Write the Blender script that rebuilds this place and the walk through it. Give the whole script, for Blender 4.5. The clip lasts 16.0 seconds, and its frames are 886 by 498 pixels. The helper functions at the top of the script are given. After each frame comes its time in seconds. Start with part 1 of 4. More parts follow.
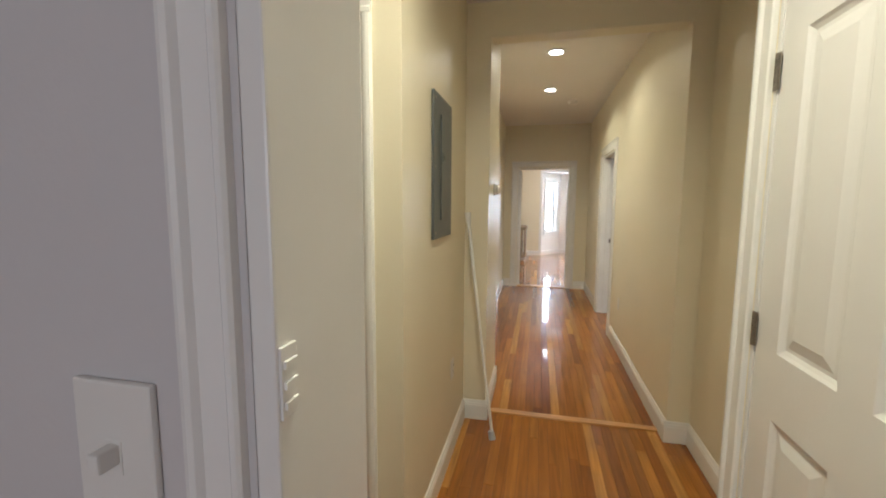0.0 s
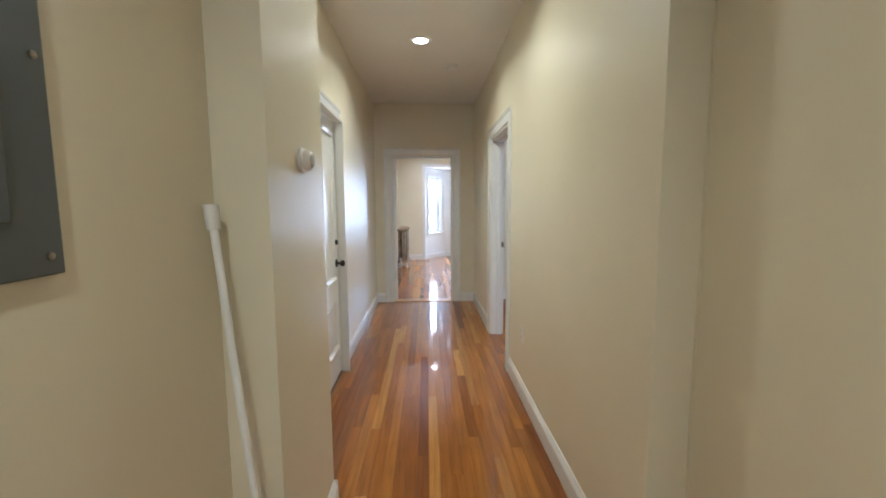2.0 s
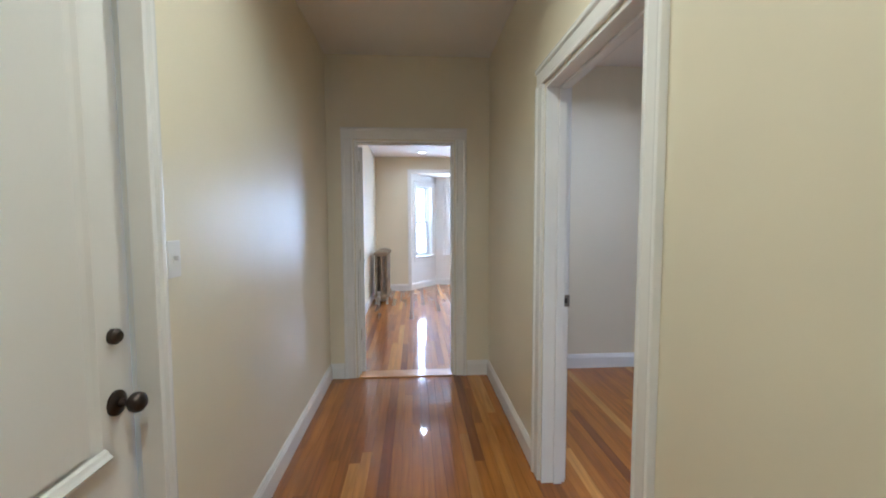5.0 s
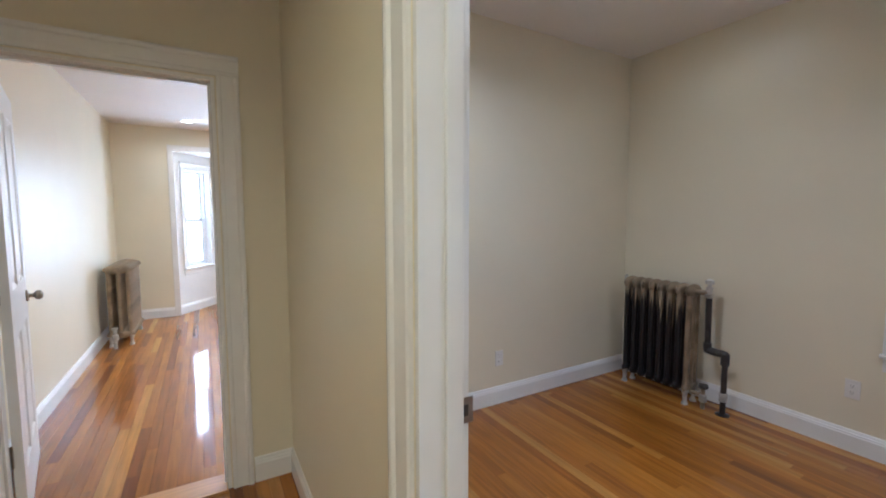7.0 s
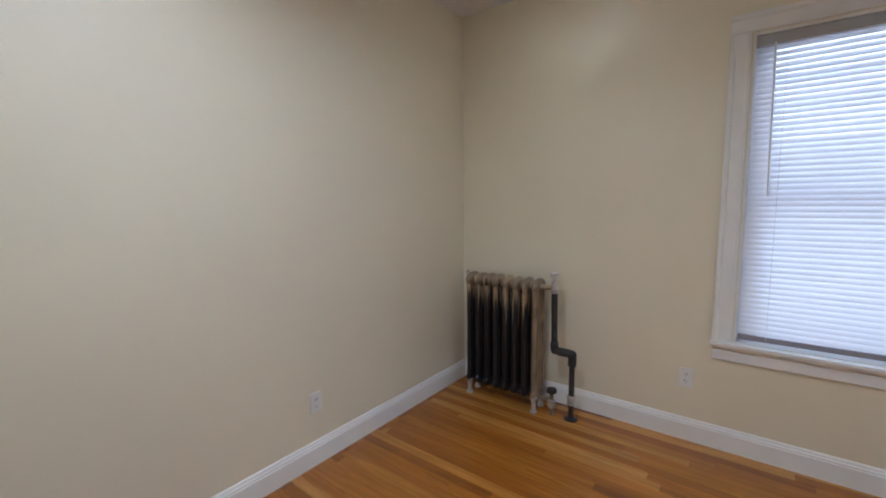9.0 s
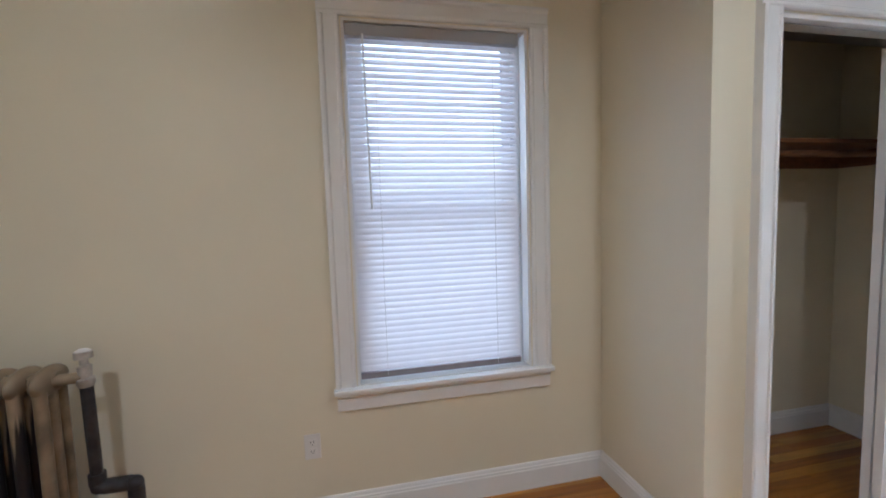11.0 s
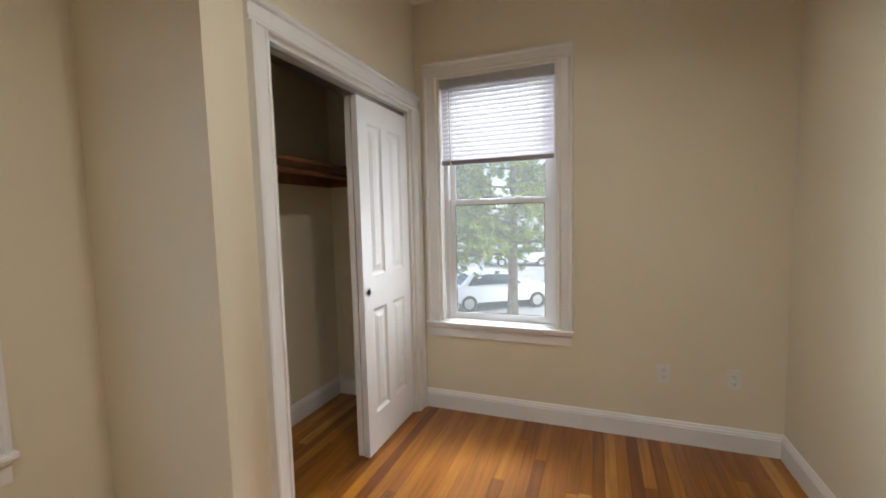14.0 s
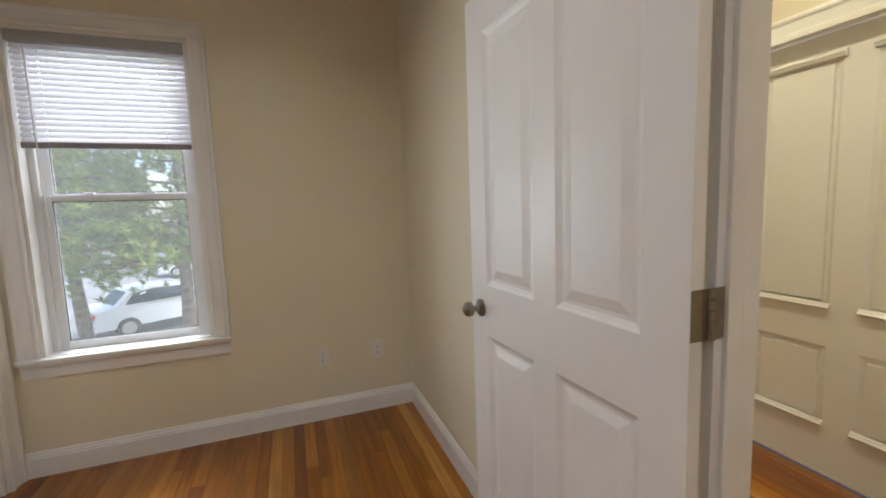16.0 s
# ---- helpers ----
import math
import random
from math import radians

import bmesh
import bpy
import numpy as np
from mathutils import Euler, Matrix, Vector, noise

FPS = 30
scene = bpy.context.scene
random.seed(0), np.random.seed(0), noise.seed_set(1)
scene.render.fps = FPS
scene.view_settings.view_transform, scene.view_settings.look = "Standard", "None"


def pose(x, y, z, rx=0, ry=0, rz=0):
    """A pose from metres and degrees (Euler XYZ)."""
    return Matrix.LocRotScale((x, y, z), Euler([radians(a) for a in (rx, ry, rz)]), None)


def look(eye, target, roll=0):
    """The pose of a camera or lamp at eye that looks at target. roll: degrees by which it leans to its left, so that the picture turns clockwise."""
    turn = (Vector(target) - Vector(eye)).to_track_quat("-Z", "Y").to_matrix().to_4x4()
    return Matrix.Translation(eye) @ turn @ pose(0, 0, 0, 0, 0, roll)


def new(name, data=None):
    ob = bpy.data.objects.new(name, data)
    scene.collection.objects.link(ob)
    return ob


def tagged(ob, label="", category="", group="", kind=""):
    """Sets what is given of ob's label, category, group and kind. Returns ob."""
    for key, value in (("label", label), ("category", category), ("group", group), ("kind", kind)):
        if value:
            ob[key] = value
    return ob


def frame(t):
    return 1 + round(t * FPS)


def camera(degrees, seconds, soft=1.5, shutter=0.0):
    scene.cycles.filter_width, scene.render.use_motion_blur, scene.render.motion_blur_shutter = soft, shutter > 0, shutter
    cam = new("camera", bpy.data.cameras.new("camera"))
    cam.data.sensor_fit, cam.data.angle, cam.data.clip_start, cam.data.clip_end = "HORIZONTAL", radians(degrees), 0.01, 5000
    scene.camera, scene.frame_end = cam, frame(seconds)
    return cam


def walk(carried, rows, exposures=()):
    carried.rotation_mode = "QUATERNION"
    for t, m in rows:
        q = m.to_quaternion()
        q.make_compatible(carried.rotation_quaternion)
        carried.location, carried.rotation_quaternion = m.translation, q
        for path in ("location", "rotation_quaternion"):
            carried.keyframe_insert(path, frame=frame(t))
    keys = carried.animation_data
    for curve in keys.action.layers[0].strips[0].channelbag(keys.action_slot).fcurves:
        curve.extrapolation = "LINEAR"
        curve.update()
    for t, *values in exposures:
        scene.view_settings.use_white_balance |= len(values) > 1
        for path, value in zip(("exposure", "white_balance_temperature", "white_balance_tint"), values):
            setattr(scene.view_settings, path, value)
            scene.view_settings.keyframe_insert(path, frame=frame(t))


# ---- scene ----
cam = camera(94.0, 16.0, soft=1.9)
PATH = [
    (0, (0.555, 1.599, 1.459), (0.109, 3.536, 1.238), 0.3),
    (0.5, (0.628, 1.956, 1.444), (0.459, 3.938, 1.231), 0.4),
    (1, (0.649, 2.324, 1.424), (0.638, 4.311, 1.197), 0.2),
    (1.5, (0.628, 2.709, 1.421), (0.706, 4.695, 1.193), -0.1),
    (2, (0.68, 3.078, 1.4), (0.758, 5.065, 1.184), -0.3),
    (2.5, (0.682, 3.445, 1.379), (0.748, 5.435, 1.186), -0.5),
    (3, (0.655, 3.823, 1.388), (0.718, 5.816, 1.234), -0.5),
    (3.2, (0.657, 3.966, 1.379), (0.691, 5.96, 1.234), -0.5),
    (5.3, (0.723, 5.562, 1.386), (0.921, 7.548, 1.249), -0.0),
    (5.5, (0.734, 5.707, 1.386), (1.019, 7.681, 1.241), 0.0),
    (6, (0.734, 6.084, 1.39), (1.271, 8.006, 1.251), 0.2),
    (6.5, (0.82, 6.383, 1.388), (1.597, 8.221, 1.242), 0.1),
    (7, (0.987, 6.641, 1.407), (1.981, 8.369, 1.247), -0.1),
    (7.5, (1.134, 6.872, 1.405), (2.287, 8.495, 1.218), -0.2),
    (8, (1.279, 7.060, 1.408), (2.562, 8.58, 1.199), -0.2),
    (8.2, (1.336, 7.091, 1.418), (2.652, 8.582, 1.197), -0.3),
    (10.3, (2.129, 7.344, 1.364), (4.112, 7.545, 1.199), -1.4),
    (10.5, (2.224, 7.329, 1.356), (4.218, 7.351, 1.2), -1.5),
    (11, (2.424, 7.276, 1.38), (4.371, 6.848, 1.221), -1.8),
    (11.5, (2.551, 7.231, 1.384), (4.362, 6.394, 1.232), -1.8),
    (12, (2.59, 7.198, 1.379), (4.208, 6.032, 1.232), -1.9),
    (12.5, (2.581, 7.175, 1.374), (3.971, 5.746, 1.224), -1.7),
    (13, (2.554, 7.143, 1.365), (3.717, 5.523, 1.213), -1.6),
    (13.5, (2.528, 7.099, 1.358), (3.461, 5.337, 1.205), -1.4),
    (14, (2.465, 7.053, 1.364), (3.169, 5.188, 1.201), -1.4),
    (14.5, (2.423, 7.022, 1.362), (2.823, 5.07, 1.19), -1.3),
    (15, (2.384, 7.037, 1.357), (2.437, 5.046, 1.174), -1.5),
    (15.5, (2.326, 7.058, 1.348), (2.004, 5.093, 1.159), -1.7),
    (16, (2.238, 7.067, 1.343), (1.554, 5.199, 1.133), -2.0),
]
walk(cam, [(t, look(eye, target, roll)) for t, eye, target, roll in PATH],
     exposures=[(0, 1.4, 5550, 10), (0.5, 1.28, 5000, 10), (1.2, 1.42, 5000, 10), (3.0, 1.35, 4650, 10),
                (5.5, 1.22, 4850, 10), (6.4, 1.58, 5000, 10), (7, 1.36, 5000, 10), (8.2, 1.4, 5150, 10),
                (10.5, 1.5, 5150, 10), (11.6, 1.2, 5650, 10), (12.5, 1.0, 6300, 10), (13.3, 1.2, 6800, 10),
                (14.5, 1.35, 5900, 10), (15, 1.15, 5900, 10), (15.4, 1.25, 5850, 10), (16, 1.1, 6250, 10)])

# ---------------------------------------------------------------- light
world = bpy.data.worlds.new("world")
scene.world = world
world.use_nodes = True
_n, _l = world.node_tree.nodes, world.node_tree.links
sky = _n.new("ShaderNodeTexSky")
sky.sky_type, sky.sun_disc = "NISHITA", False
sky.sun_elevation, sky.sun_rotation = radians(65), radians(304)
sky.air_density, sky.dust_density = 1.0, 1.5
_n["Background"].inputs["Strength"].default_value = 0.15
_l.new(sky.outputs["Color"], _n["Background"].inputs["Color"])


def lamp(name, kind, energy, m, colour=(1, 1, 1), size=0.1, size_y=0, angle=0.0, spot=0.0):
    data = bpy.data.lights.new(name, kind)
    data.energy, data.color = energy, colour
    if kind == "AREA":
        data.size = size
        if size_y:
            data.shape, data.size_y = "RECTANGLE", size_y
        else:
            data.shape = "DISK"
        if spot:
            data.spread = radians(spot)
    if kind == "SUN":
        data.angle = radians(angle)
    ob = new(name, data)
    ob.matrix_world = m
    return ob


lamp("sun", "SUN", 2.4, look((-3, 2.0, 8), (0, 0, 0)), (1.0, 0.98, 0.95), angle=45)
DAY = (0.91, 0.955, 1.0)
WARM = (1.0, 0.87, 0.57)
lamp("daylight_bedroom_east", "AREA", 7.5, look((4.70, 6.86, 1.44), (3.6, 6.86, 1.44)), DAY, 1.4, 2.0)
lamp("daylight_bedroom_south", "AREA", 75, look((3.0, 2.7, 3.3), (2.7, 6.9, 0.2)), DAY, 1.6, 1.0)
lamp("daylight_bedroom_south_side", "AREA", 4, look((2.22, 3.2, 1.05), (3.4, 6.2, 0.9)), DAY, 0.8, 1.0)
lamp("daylight_bedroom_south_east", "AREA", 14, look((4.5, 3.2, 1.2), (1.8, 6.0, 1.2)), DAY, 1.0, 1.2)
lamp("daylight_bay_side", "AREA", 13, look((0.80, 14.20, 1.4), (1.25, 13.45, 1.3)), DAY, 0.55, 1.4)
lamp("daylight_bay_front", "AREA", 28, look((1.85, 14.44, 1.4), (1.85, 13.4, 1.3)), DAY, 1.0, 1.4)
# unseen fill lamp inside the kitchen, which has no window built
lamp("daylight_kitchen", "AREA", 9, look((0.6, -1.35, 1.7), (0.6, 1.0, 1.4)), (1.0, 0.94, 0.87), 1.2, 1.2)


# ---------------------------------------------------------------- materials
def material(name, colour, rough=0.5, metal=0.0, vary=0.06, scale=3.0, bump=0.0, bump_scale=200.0, coat=0.0,
             spread=None, grain=None, coat_rough=0.08):
    """A surface with a base colour that varies at two scales, fine relief, and per-piece variation (spread: colours)."""
    m = bpy.data.materials.new(name)
    m.use_nodes = True
    nt = m.node_tree
    n, l = nt.nodes, nt.links
    p = n["Principled BSDF"]
    p.inputs["Roughness"].default_value, p.inputs["Metallic"].default_value = rough, metal
    p.inputs["Coat Weight"].default_value, p.inputs["Coat Roughness"].default_value = coat, coat_rough
    co = n.new("ShaderNodeTexCoord")
    src = co.outputs["Object"]
    big = n.new("ShaderNodeTexNoise")
    big.inputs["Scale"].default_value, big.inputs["Detail"].default_value = scale, 4
    l.new(src, big.inputs["Vector"])
    mapr = n.new("ShaderNodeMapRange")
    mapr.inputs["From Min"].default_value, mapr.inputs["From Max"].default_value = 0.3, 0.7
    mapr.inputs["To Min"].default_value, mapr.inputs["To Max"].default_value = 1 - vary, 1 + vary
    l.new(big.outputs["Fac"], mapr.inputs["Value"])
    mult = n.new("ShaderNodeVectorMath")
    mult.operation = "SCALE"
    l.new(mapr.outputs["Result"], mult.inputs["Scale"])
    if spread:
        info = n.new("ShaderNodeObjectInfo")
        isl = n.new("ShaderNodeNewGeometry")
        add = n.new("ShaderNodeMath")
        add.operation = "ADD"
        l.new(info.outputs["Random"], add.inputs[0])
        l.new(isl.outputs["Random Per Island"], add.inputs[1])
        fr = n.new("ShaderNodeMath")
        fr.operation = "FRACT"
        l.new(add.outputs[0], fr.inputs[0])
        ramp = n.new("ShaderNodeValToRGB")
        els = ramp.color_ramp.elements
        while len(els) < len(spread):
            els.new(0.5)
        for i, (at, c) in enumerate(spread):
            els[i].position, els[i].color = at, (*c, 1)
        l.new(fr.outputs[0], ramp.inputs["Fac"])
        base = ramp.outputs["Color"]
    else:
        rgb = n.new("ShaderNodeRGB")
        rgb.outputs[0].default_value = (*colour, 1)
        base = rgb.outputs[0]
    if grain:
        shift = n.new("ShaderNodeVectorMath")
        shift.operation = "SCALE"
        mp = n.new("ShaderNodeMapping")
        mp.inputs["Scale"].default_value = grain
        l.new(src, mp.inputs["Vector"])
        if spread:
            off = n.new("ShaderNodeCombineXYZ")
            sc = n.new("ShaderNodeMath")
            sc.operation = "MULTIPLY"
            sc.inputs[1].default_value = 37.0
            l.new(fr.outputs[0], sc.inputs[0])
            l.new(sc.outputs[0], off.inputs["X"])
            l.new(sc.outputs[0], off.inputs["Y"])
            l.new(off.outputs[0], mp.inputs["Location"])
        g = n.new("ShaderNodeTexNoise")
        g.inputs["Scale"].default_value, g.inputs["Detail"].default_value, g.inputs["Distortion"].default_value = 1.0, 6, 0.6
        l.new(mp.outputs[0], g.inputs["Vector"])
        gr = n.new("ShaderNodeMapRange")
        gr.inputs["From Min"].default_value, gr.inputs["From Max"].default_value = 0.3, 0.7
        gr.inputs["To Min"].default_value, gr.inputs["To Max"].default_value = 0.72, 1.15
        l.new(g.outputs["Fac"], gr.inputs["Value"])
        l.new(base, shift.inputs[0])
        l.new(gr.outputs["Result"], shift.inputs["Scale"])
        base = shift.outputs[0]
    l.new(base, mult.inputs[0])
    l.new(mult.outputs[0], p.inputs["Base Color"])
    if bump:
        fine = n.new("ShaderNodeTexNoise")
        fine.inputs["Scale"].default_value, fine.inputs["Detail"].default_value = bump_scale, 3
        l.new(src, fine.inputs["Vector"])
        b = n.new("ShaderNodeBump")
        b.inputs["Strength"].default_value, b.inputs["Distance"].default_value = bump, 0.002
        l.new(fine.outputs["Fac"], b.inputs["Height"])
        l.new(b.outputs["Normal"], p.inputs["Normal"])
    return m


CREAM = material("cream_wall_paint", (0.745, 0.683, 0.52), 0.42, vary=0.025, scale=1.6, bump=0.12, bump_scale=90)
GREY = material("pale_grey_wall_paint", (0.62, 0.60, 0.60), 0.45, vary=0.03, scale=1.6, bump=0.2, bump_scale=90)
CEIL = material("ceiling_paint", (0.78, 0.75, 0.71), 0.7, vary=0.02, scale=1.2, bump=0.2, bump_scale=120)
TRIM = material("white_gloss_trim_paint", (0.80, 0.79, 0.76), 0.26, vary=0.03, scale=5, bump=0.12, bump_scale=45)
DOORP = material("white_door_paint", (0.80, 0.79, 0.77), 0.3, vary=0.02, scale=4, bump=0.15, bump_scale=60, grain=None)
OAK = material("varnished_oak_strip", (0.4, 0.2, 0.07), 0.55, vary=0.12, scale=2.2, bump=0.08, bump_scale=14, coat=1.0,
               spread=[(0.0, (0.18, 0.050, 0.007)), (0.08, (0.25, 0.080, 0.008)), (0.5, (0.32, 0.112, 0.010)),
                       (0.85, (0.38, 0.142, 0.014)), (0.94, (0.52, 0.24, 0.045)), (1.0, (0.20, 0.058, 0.008))],
               grain=(42, 2.2, 10), coat_rough=0.06)
OAK.node_tree.nodes["Principled BSDF"].inputs["Specular IOR Level"].default_value = 0.1
JOINT = material("dark_floor_joint", (0.06, 0.028, 0.012), 0.6)
OAKT = material("oak_threshold", (0.55, 0.27, 0.08), 0.3, vary=0.1, scale=6, coat=0.6, grain=(3, 40, 10))
SHELFW = material("brown_closet_wood", (0.20, 0.085, 0.035), 0.5, vary=0.15, scale=4, grain=(3, 20, 40))
STEEL = material("satin_nickel", (0.33, 0.30, 0.26), 0.3, 1.0, vary=0.08, scale=30)
DARKM = material("oil_rubbed_bronze", (0.055, 0.045, 0.04), 0.35, 0.9, vary=0.2, scale=30)
PANEL = material("grey_panel_enamel", (0.095, 0.108, 0.112), 0.42, 0.2, vary=0.06, scale=4, bump=0.1, bump_scale=150)
PLAST = material("white_plastic", (0.76, 0.74, 0.70), 0.35, vary=0.02)
SLOT = material("dark_slot", (0.04, 0.04, 0.04), 0.6)
IRON = material("bronzed_cast_iron", (0.26, 0.20, 0.13), 0.42, 0.4, vary=0.4, scale=9, bump=0.35, bump_scale=70)
SOOT = material("worn_bronze_over_black_iron", (0.32, 0.25, 0.165), 0.42, 0.35, vary=0.3, scale=9, bump=0.35, bump_scale=70)


def wear(m, dark, level, blur):
    """Bronze paint that has run off the lower part in drips and left black iron."""
    n, l = m.node_tree.nodes, m.node_tree.links
    p = n["Principled BSDF"]
    src = p.inputs["Base Color"].links[0].from_socket
    co = n.new("ShaderNodeTexCoord")
    sep = n.new("ShaderNodeSeparateXYZ")
    l.new(co.outputs["Object"], sep.inputs[0])
    info = n.new("ShaderNodeObjectInfo")
    mp = n.new("ShaderNodeMapping")
    mp.inputs["Scale"].default_value = (48, 48, 1.6)
    off = n.new("ShaderNodeVectorMath")
    off.operation = "SCALE"
    off.inputs[0].default_value = (19, 23, 7)
    l.new(info.outputs["Random"], off.inputs["Scale"])
    l.new(co.outputs["Object"], mp.inputs["Vector"])
    l.new(off.outputs[0], mp.inputs["Location"])
    nz = n.new("ShaderNodeTexNoise")
    nz.inputs["Scale"].default_value, nz.inputs["Detail"].default_value = 1.0, 3
    l.new(mp.outputs[0], nz.inputs["Vector"])
    ma = n.new("ShaderNodeMath")
    ma.operation = "MULTIPLY_ADD"
    ma.inputs[1].default_value = 0.75
    l.new(nz.outputs["Fac"], ma.inputs[0])
    l.new(sep.outputs["Z"], ma.inputs[2])
    mr = n.new("ShaderNodeMapRange")
    mr.inputs["From Min"].default_value, mr.inputs["From Max"].default_value = level - blur, level + blur
    l.new(ma.outputs[0], mr.inputs["Value"])
    mix = n.new("ShaderNodeMix")
    mix.data_type = "RGBA"
    mix.inputs[6].default_value = (*dark, 1)
    l.new(mr.outputs["Result"], mix.inputs[0])
    l.new(src, mix.inputs[7])
    l.new(mix.outputs[2], p.inputs["Base Color"])


wear(SOOT, (0.018, 0.017, 0.019), 1.10, 0.035)
PIPE = material("dark_iron_pipe", (0.055, 0.052, 0.055), 0.45, 0.6, vary=0.3, scale=20, bump=0.2, bump_scale=80)
SILV = material("silver_painted_iron", (0.52, 0.50, 0.47), 0.4, 0.7, vary=0.25, scale=25, bump=0.2, bump_scale=80)
WHITEM = material("white_enamelled_rod", (0.78, 0.77, 0.74), 0.35, vary=0.05, scale=12)
VINYL = material("white_vinyl_sash", (0.78, 0.79, 0.80), 0.35, vary=0.02)
RAILG = material("grey_blind_rail", (0.42, 0.42, 0.43), 0.4, vary=0.03)
RAILD = material("dusky_blind_bottom_rail", (0.26, 0.23, 0.24), 0.45, vary=0.05)
GROUND = material("asphalt", (0.26, 0.255, 0.25), 0.9, vary=0.2, scale=0.6, bump=0.5, bump_scale=30)
EARTH = material("dry_earth", (0.30, 0.23, 0.16), 0.95, vary=0.3, scale=1.5, bump=0.5, bump_scale=20)
BARK = material("pine_bark", (0.20, 0.16, 0.13), 0.9, vary=0.35, scale=8, bump=0.8, bump_scale=18)
NEEDLE = material("pine_needles", (0.09, 0.13, 0.05), 0.7, vary=0.3, scale=2,
                  spread=[(0.0, (0.12, 0.21, 0.045)), (0.6, (0.22, 0.30, 0.065)), (1.0, (0.32, 0.30, 0.08))])
CARW = material("white_car_paint", (0.78, 0.78, 0.78), 0.25, vary=0.01, coat=1.0)
CARG = material("silver_car_paint", (0.45, 0.46, 0.47), 0.3, 0.5, vary=0.02, coat=1.0)
CARGL = material("car_window_glass", (0.05, 0.07, 0.09), 0.08, vary=0.02)
TYRE = material("rubber_tyre", (0.03, 0.03, 0.03), 0.8)
REDL = material("red_tail_lamp", (0.55, 0.03, 0.02), 0.2)


def pane_material():
    m = bpy.data.materials.new("window_glass")
    m.use_nodes = True
    p = m.node_tree.nodes["Principled BSDF"]
    p.inputs["Base Color"].default_value = (0.96, 0.98, 0.98, 1)
    p.inputs["Roughness"].default_value, p.inputs["IOR"].default_value = 0.0, 1.1
    p.inputs["Transmission Weight"].default_value = 1.0
    return m


def slat_material():
    m = bpy.data.materials.new("translucent_vinyl_slat")
    m.use_nodes = True
    n, l = m.node_tree.nodes, m.node_tree.links
    p = n["Principled BSDF"]
    p.inputs["Base Color"].default_value, p.inputs["Roughness"].default_value = (0.78, 0.76, 0.78, 1), 0.45
    t = n.new("ShaderNodeBsdfTranslucent")
    t.inputs["Color"].default_value = (0.80, 0.80, 0.86, 1)
    mix = n.new("ShaderNodeMixShader")
    mix.inputs["Fac"].default_value = 0.13
    l.new(p.outputs[0], mix.inputs[1])
    l.new(t.outputs[0], mix.inputs[2])
    l.new(mix.outputs[0], n["Material Output"].inputs["Surface"])
    return m


def glow_material(name, colour, strength):
    m = bpy.data.materials.new(name)
    m.use_nodes = True
    p = m.node_tree.nodes["Principled BSDF"]
    p.inputs["Emission Color"].default_value, p.inputs["Emission Strength"].default_value = (*colour, 1), strength
    return m


def haze_material():
    """Mostly clear sheet; its pale translucent part lays haze over the view outside."""
    m = bpy.data.materials.new("window_haze_sheet")
    m.use_nodes = True
    n, l = m.node_tree.nodes, m.node_tree.links
    n.remove(n["Principled BSDF"])
    d = n.new("ShaderNodeBsdfTranslucent")
    d.inputs["Color"].default_value = (0.76, 0.75, 0.68, 1)
    t = n.new("ShaderNodeBsdfTransparent")
    mix = n.new("ShaderNodeMixShader")
    mix.inputs["Fac"].default_value = 0.06
    l.new(t.outputs[0], mix.inputs[1])
    l.new(d.outputs[0], mix.inputs[2])
    l.new(mix.outputs[0], n["Material Output"].inputs["Surface"])
    return m


GLASS, SLAT, HAZE = pane_material(), slat_material(), haze_material()
LEDGLOW = glow_material("led_diffuser", (1.0, 0.93, 0.80), 9.0)


# ---------------------------------------------------------------- mesh helpers
def add_box(bm, x0, x1, y0, y1, z0, z1, bevel=0.0):
    made = bmesh.ops.create_cube(bm, size=1, matrix=Matrix.Translation(((x0 + x1) / 2, (y0 + y1) / 2, (z0 + z1) / 2))
                                 @ Matrix.Diagonal((abs(x1 - x0), abs(y1 - y0), abs(z1 - z0), 1)))
    if bevel:
        edges = list({e for v in made["verts"] for e in v.link_edges})
        bmesh.ops.bevel(bm, geom=edges, offset=bevel, segments=2, profile=0.6, affect="EDGES")
    return bm


def box(x0, x1, y0, y1, z0, z1, bevel=0.0):
    return add_box(bmesh.new(), x0, x1, y0, y1, z0, z1, bevel)


def add_rod(bm, a, b, r, r2=None, seg=14):
    a, b = Vector(a), Vector(b)
    d = b - a
    bmesh.ops.create_cone(bm, cap_ends=True, segments=seg, radius1=r, radius2=r if r2 is None else r2, depth=d.length,
                          matrix=Matrix.Translation((a + b) / 2) @ d.to_track_quat("Z", "Y").to_matrix().to_4x4())
    return bm


def rod(a, b, r, r2=None, seg=14):
    return add_rod(bmesh.new(), a, b, r, r2, seg)


def add_ball(bm, c, rx, ry=None, rz=None, seg=16):
    bmesh.ops.create_uvsphere(bm, u_segments=seg, v_segments=seg // 2 + 2, radius=1,
                              matrix=Matrix.Translation(c) @ Matrix.Diagonal((rx, ry or rx, rz or rx, 1)))
    return bm


def lathe(profile, seg=24, m=Matrix()):
    """A turned solid about z from (radius, height) pairs."""
    bm = bmesh.new()
    rings = []
    for r, z in profile:
        rings.append([bm.verts.new(m @ Vector((r * math.cos(a), r * math.sin(a), z)))
                      for a in (2 * math.pi * k / seg for k in range(seg))])
    for a, b in zip(rings, rings[1:]):
        for k in range(seg):
            bm.faces.new((a[k], a[(k + 1) % seg], b[(k + 1) % seg], b[k]))
    bm.faces.new(rings[0][::-1])
    bm.faces.new(rings[-1])
    return bm


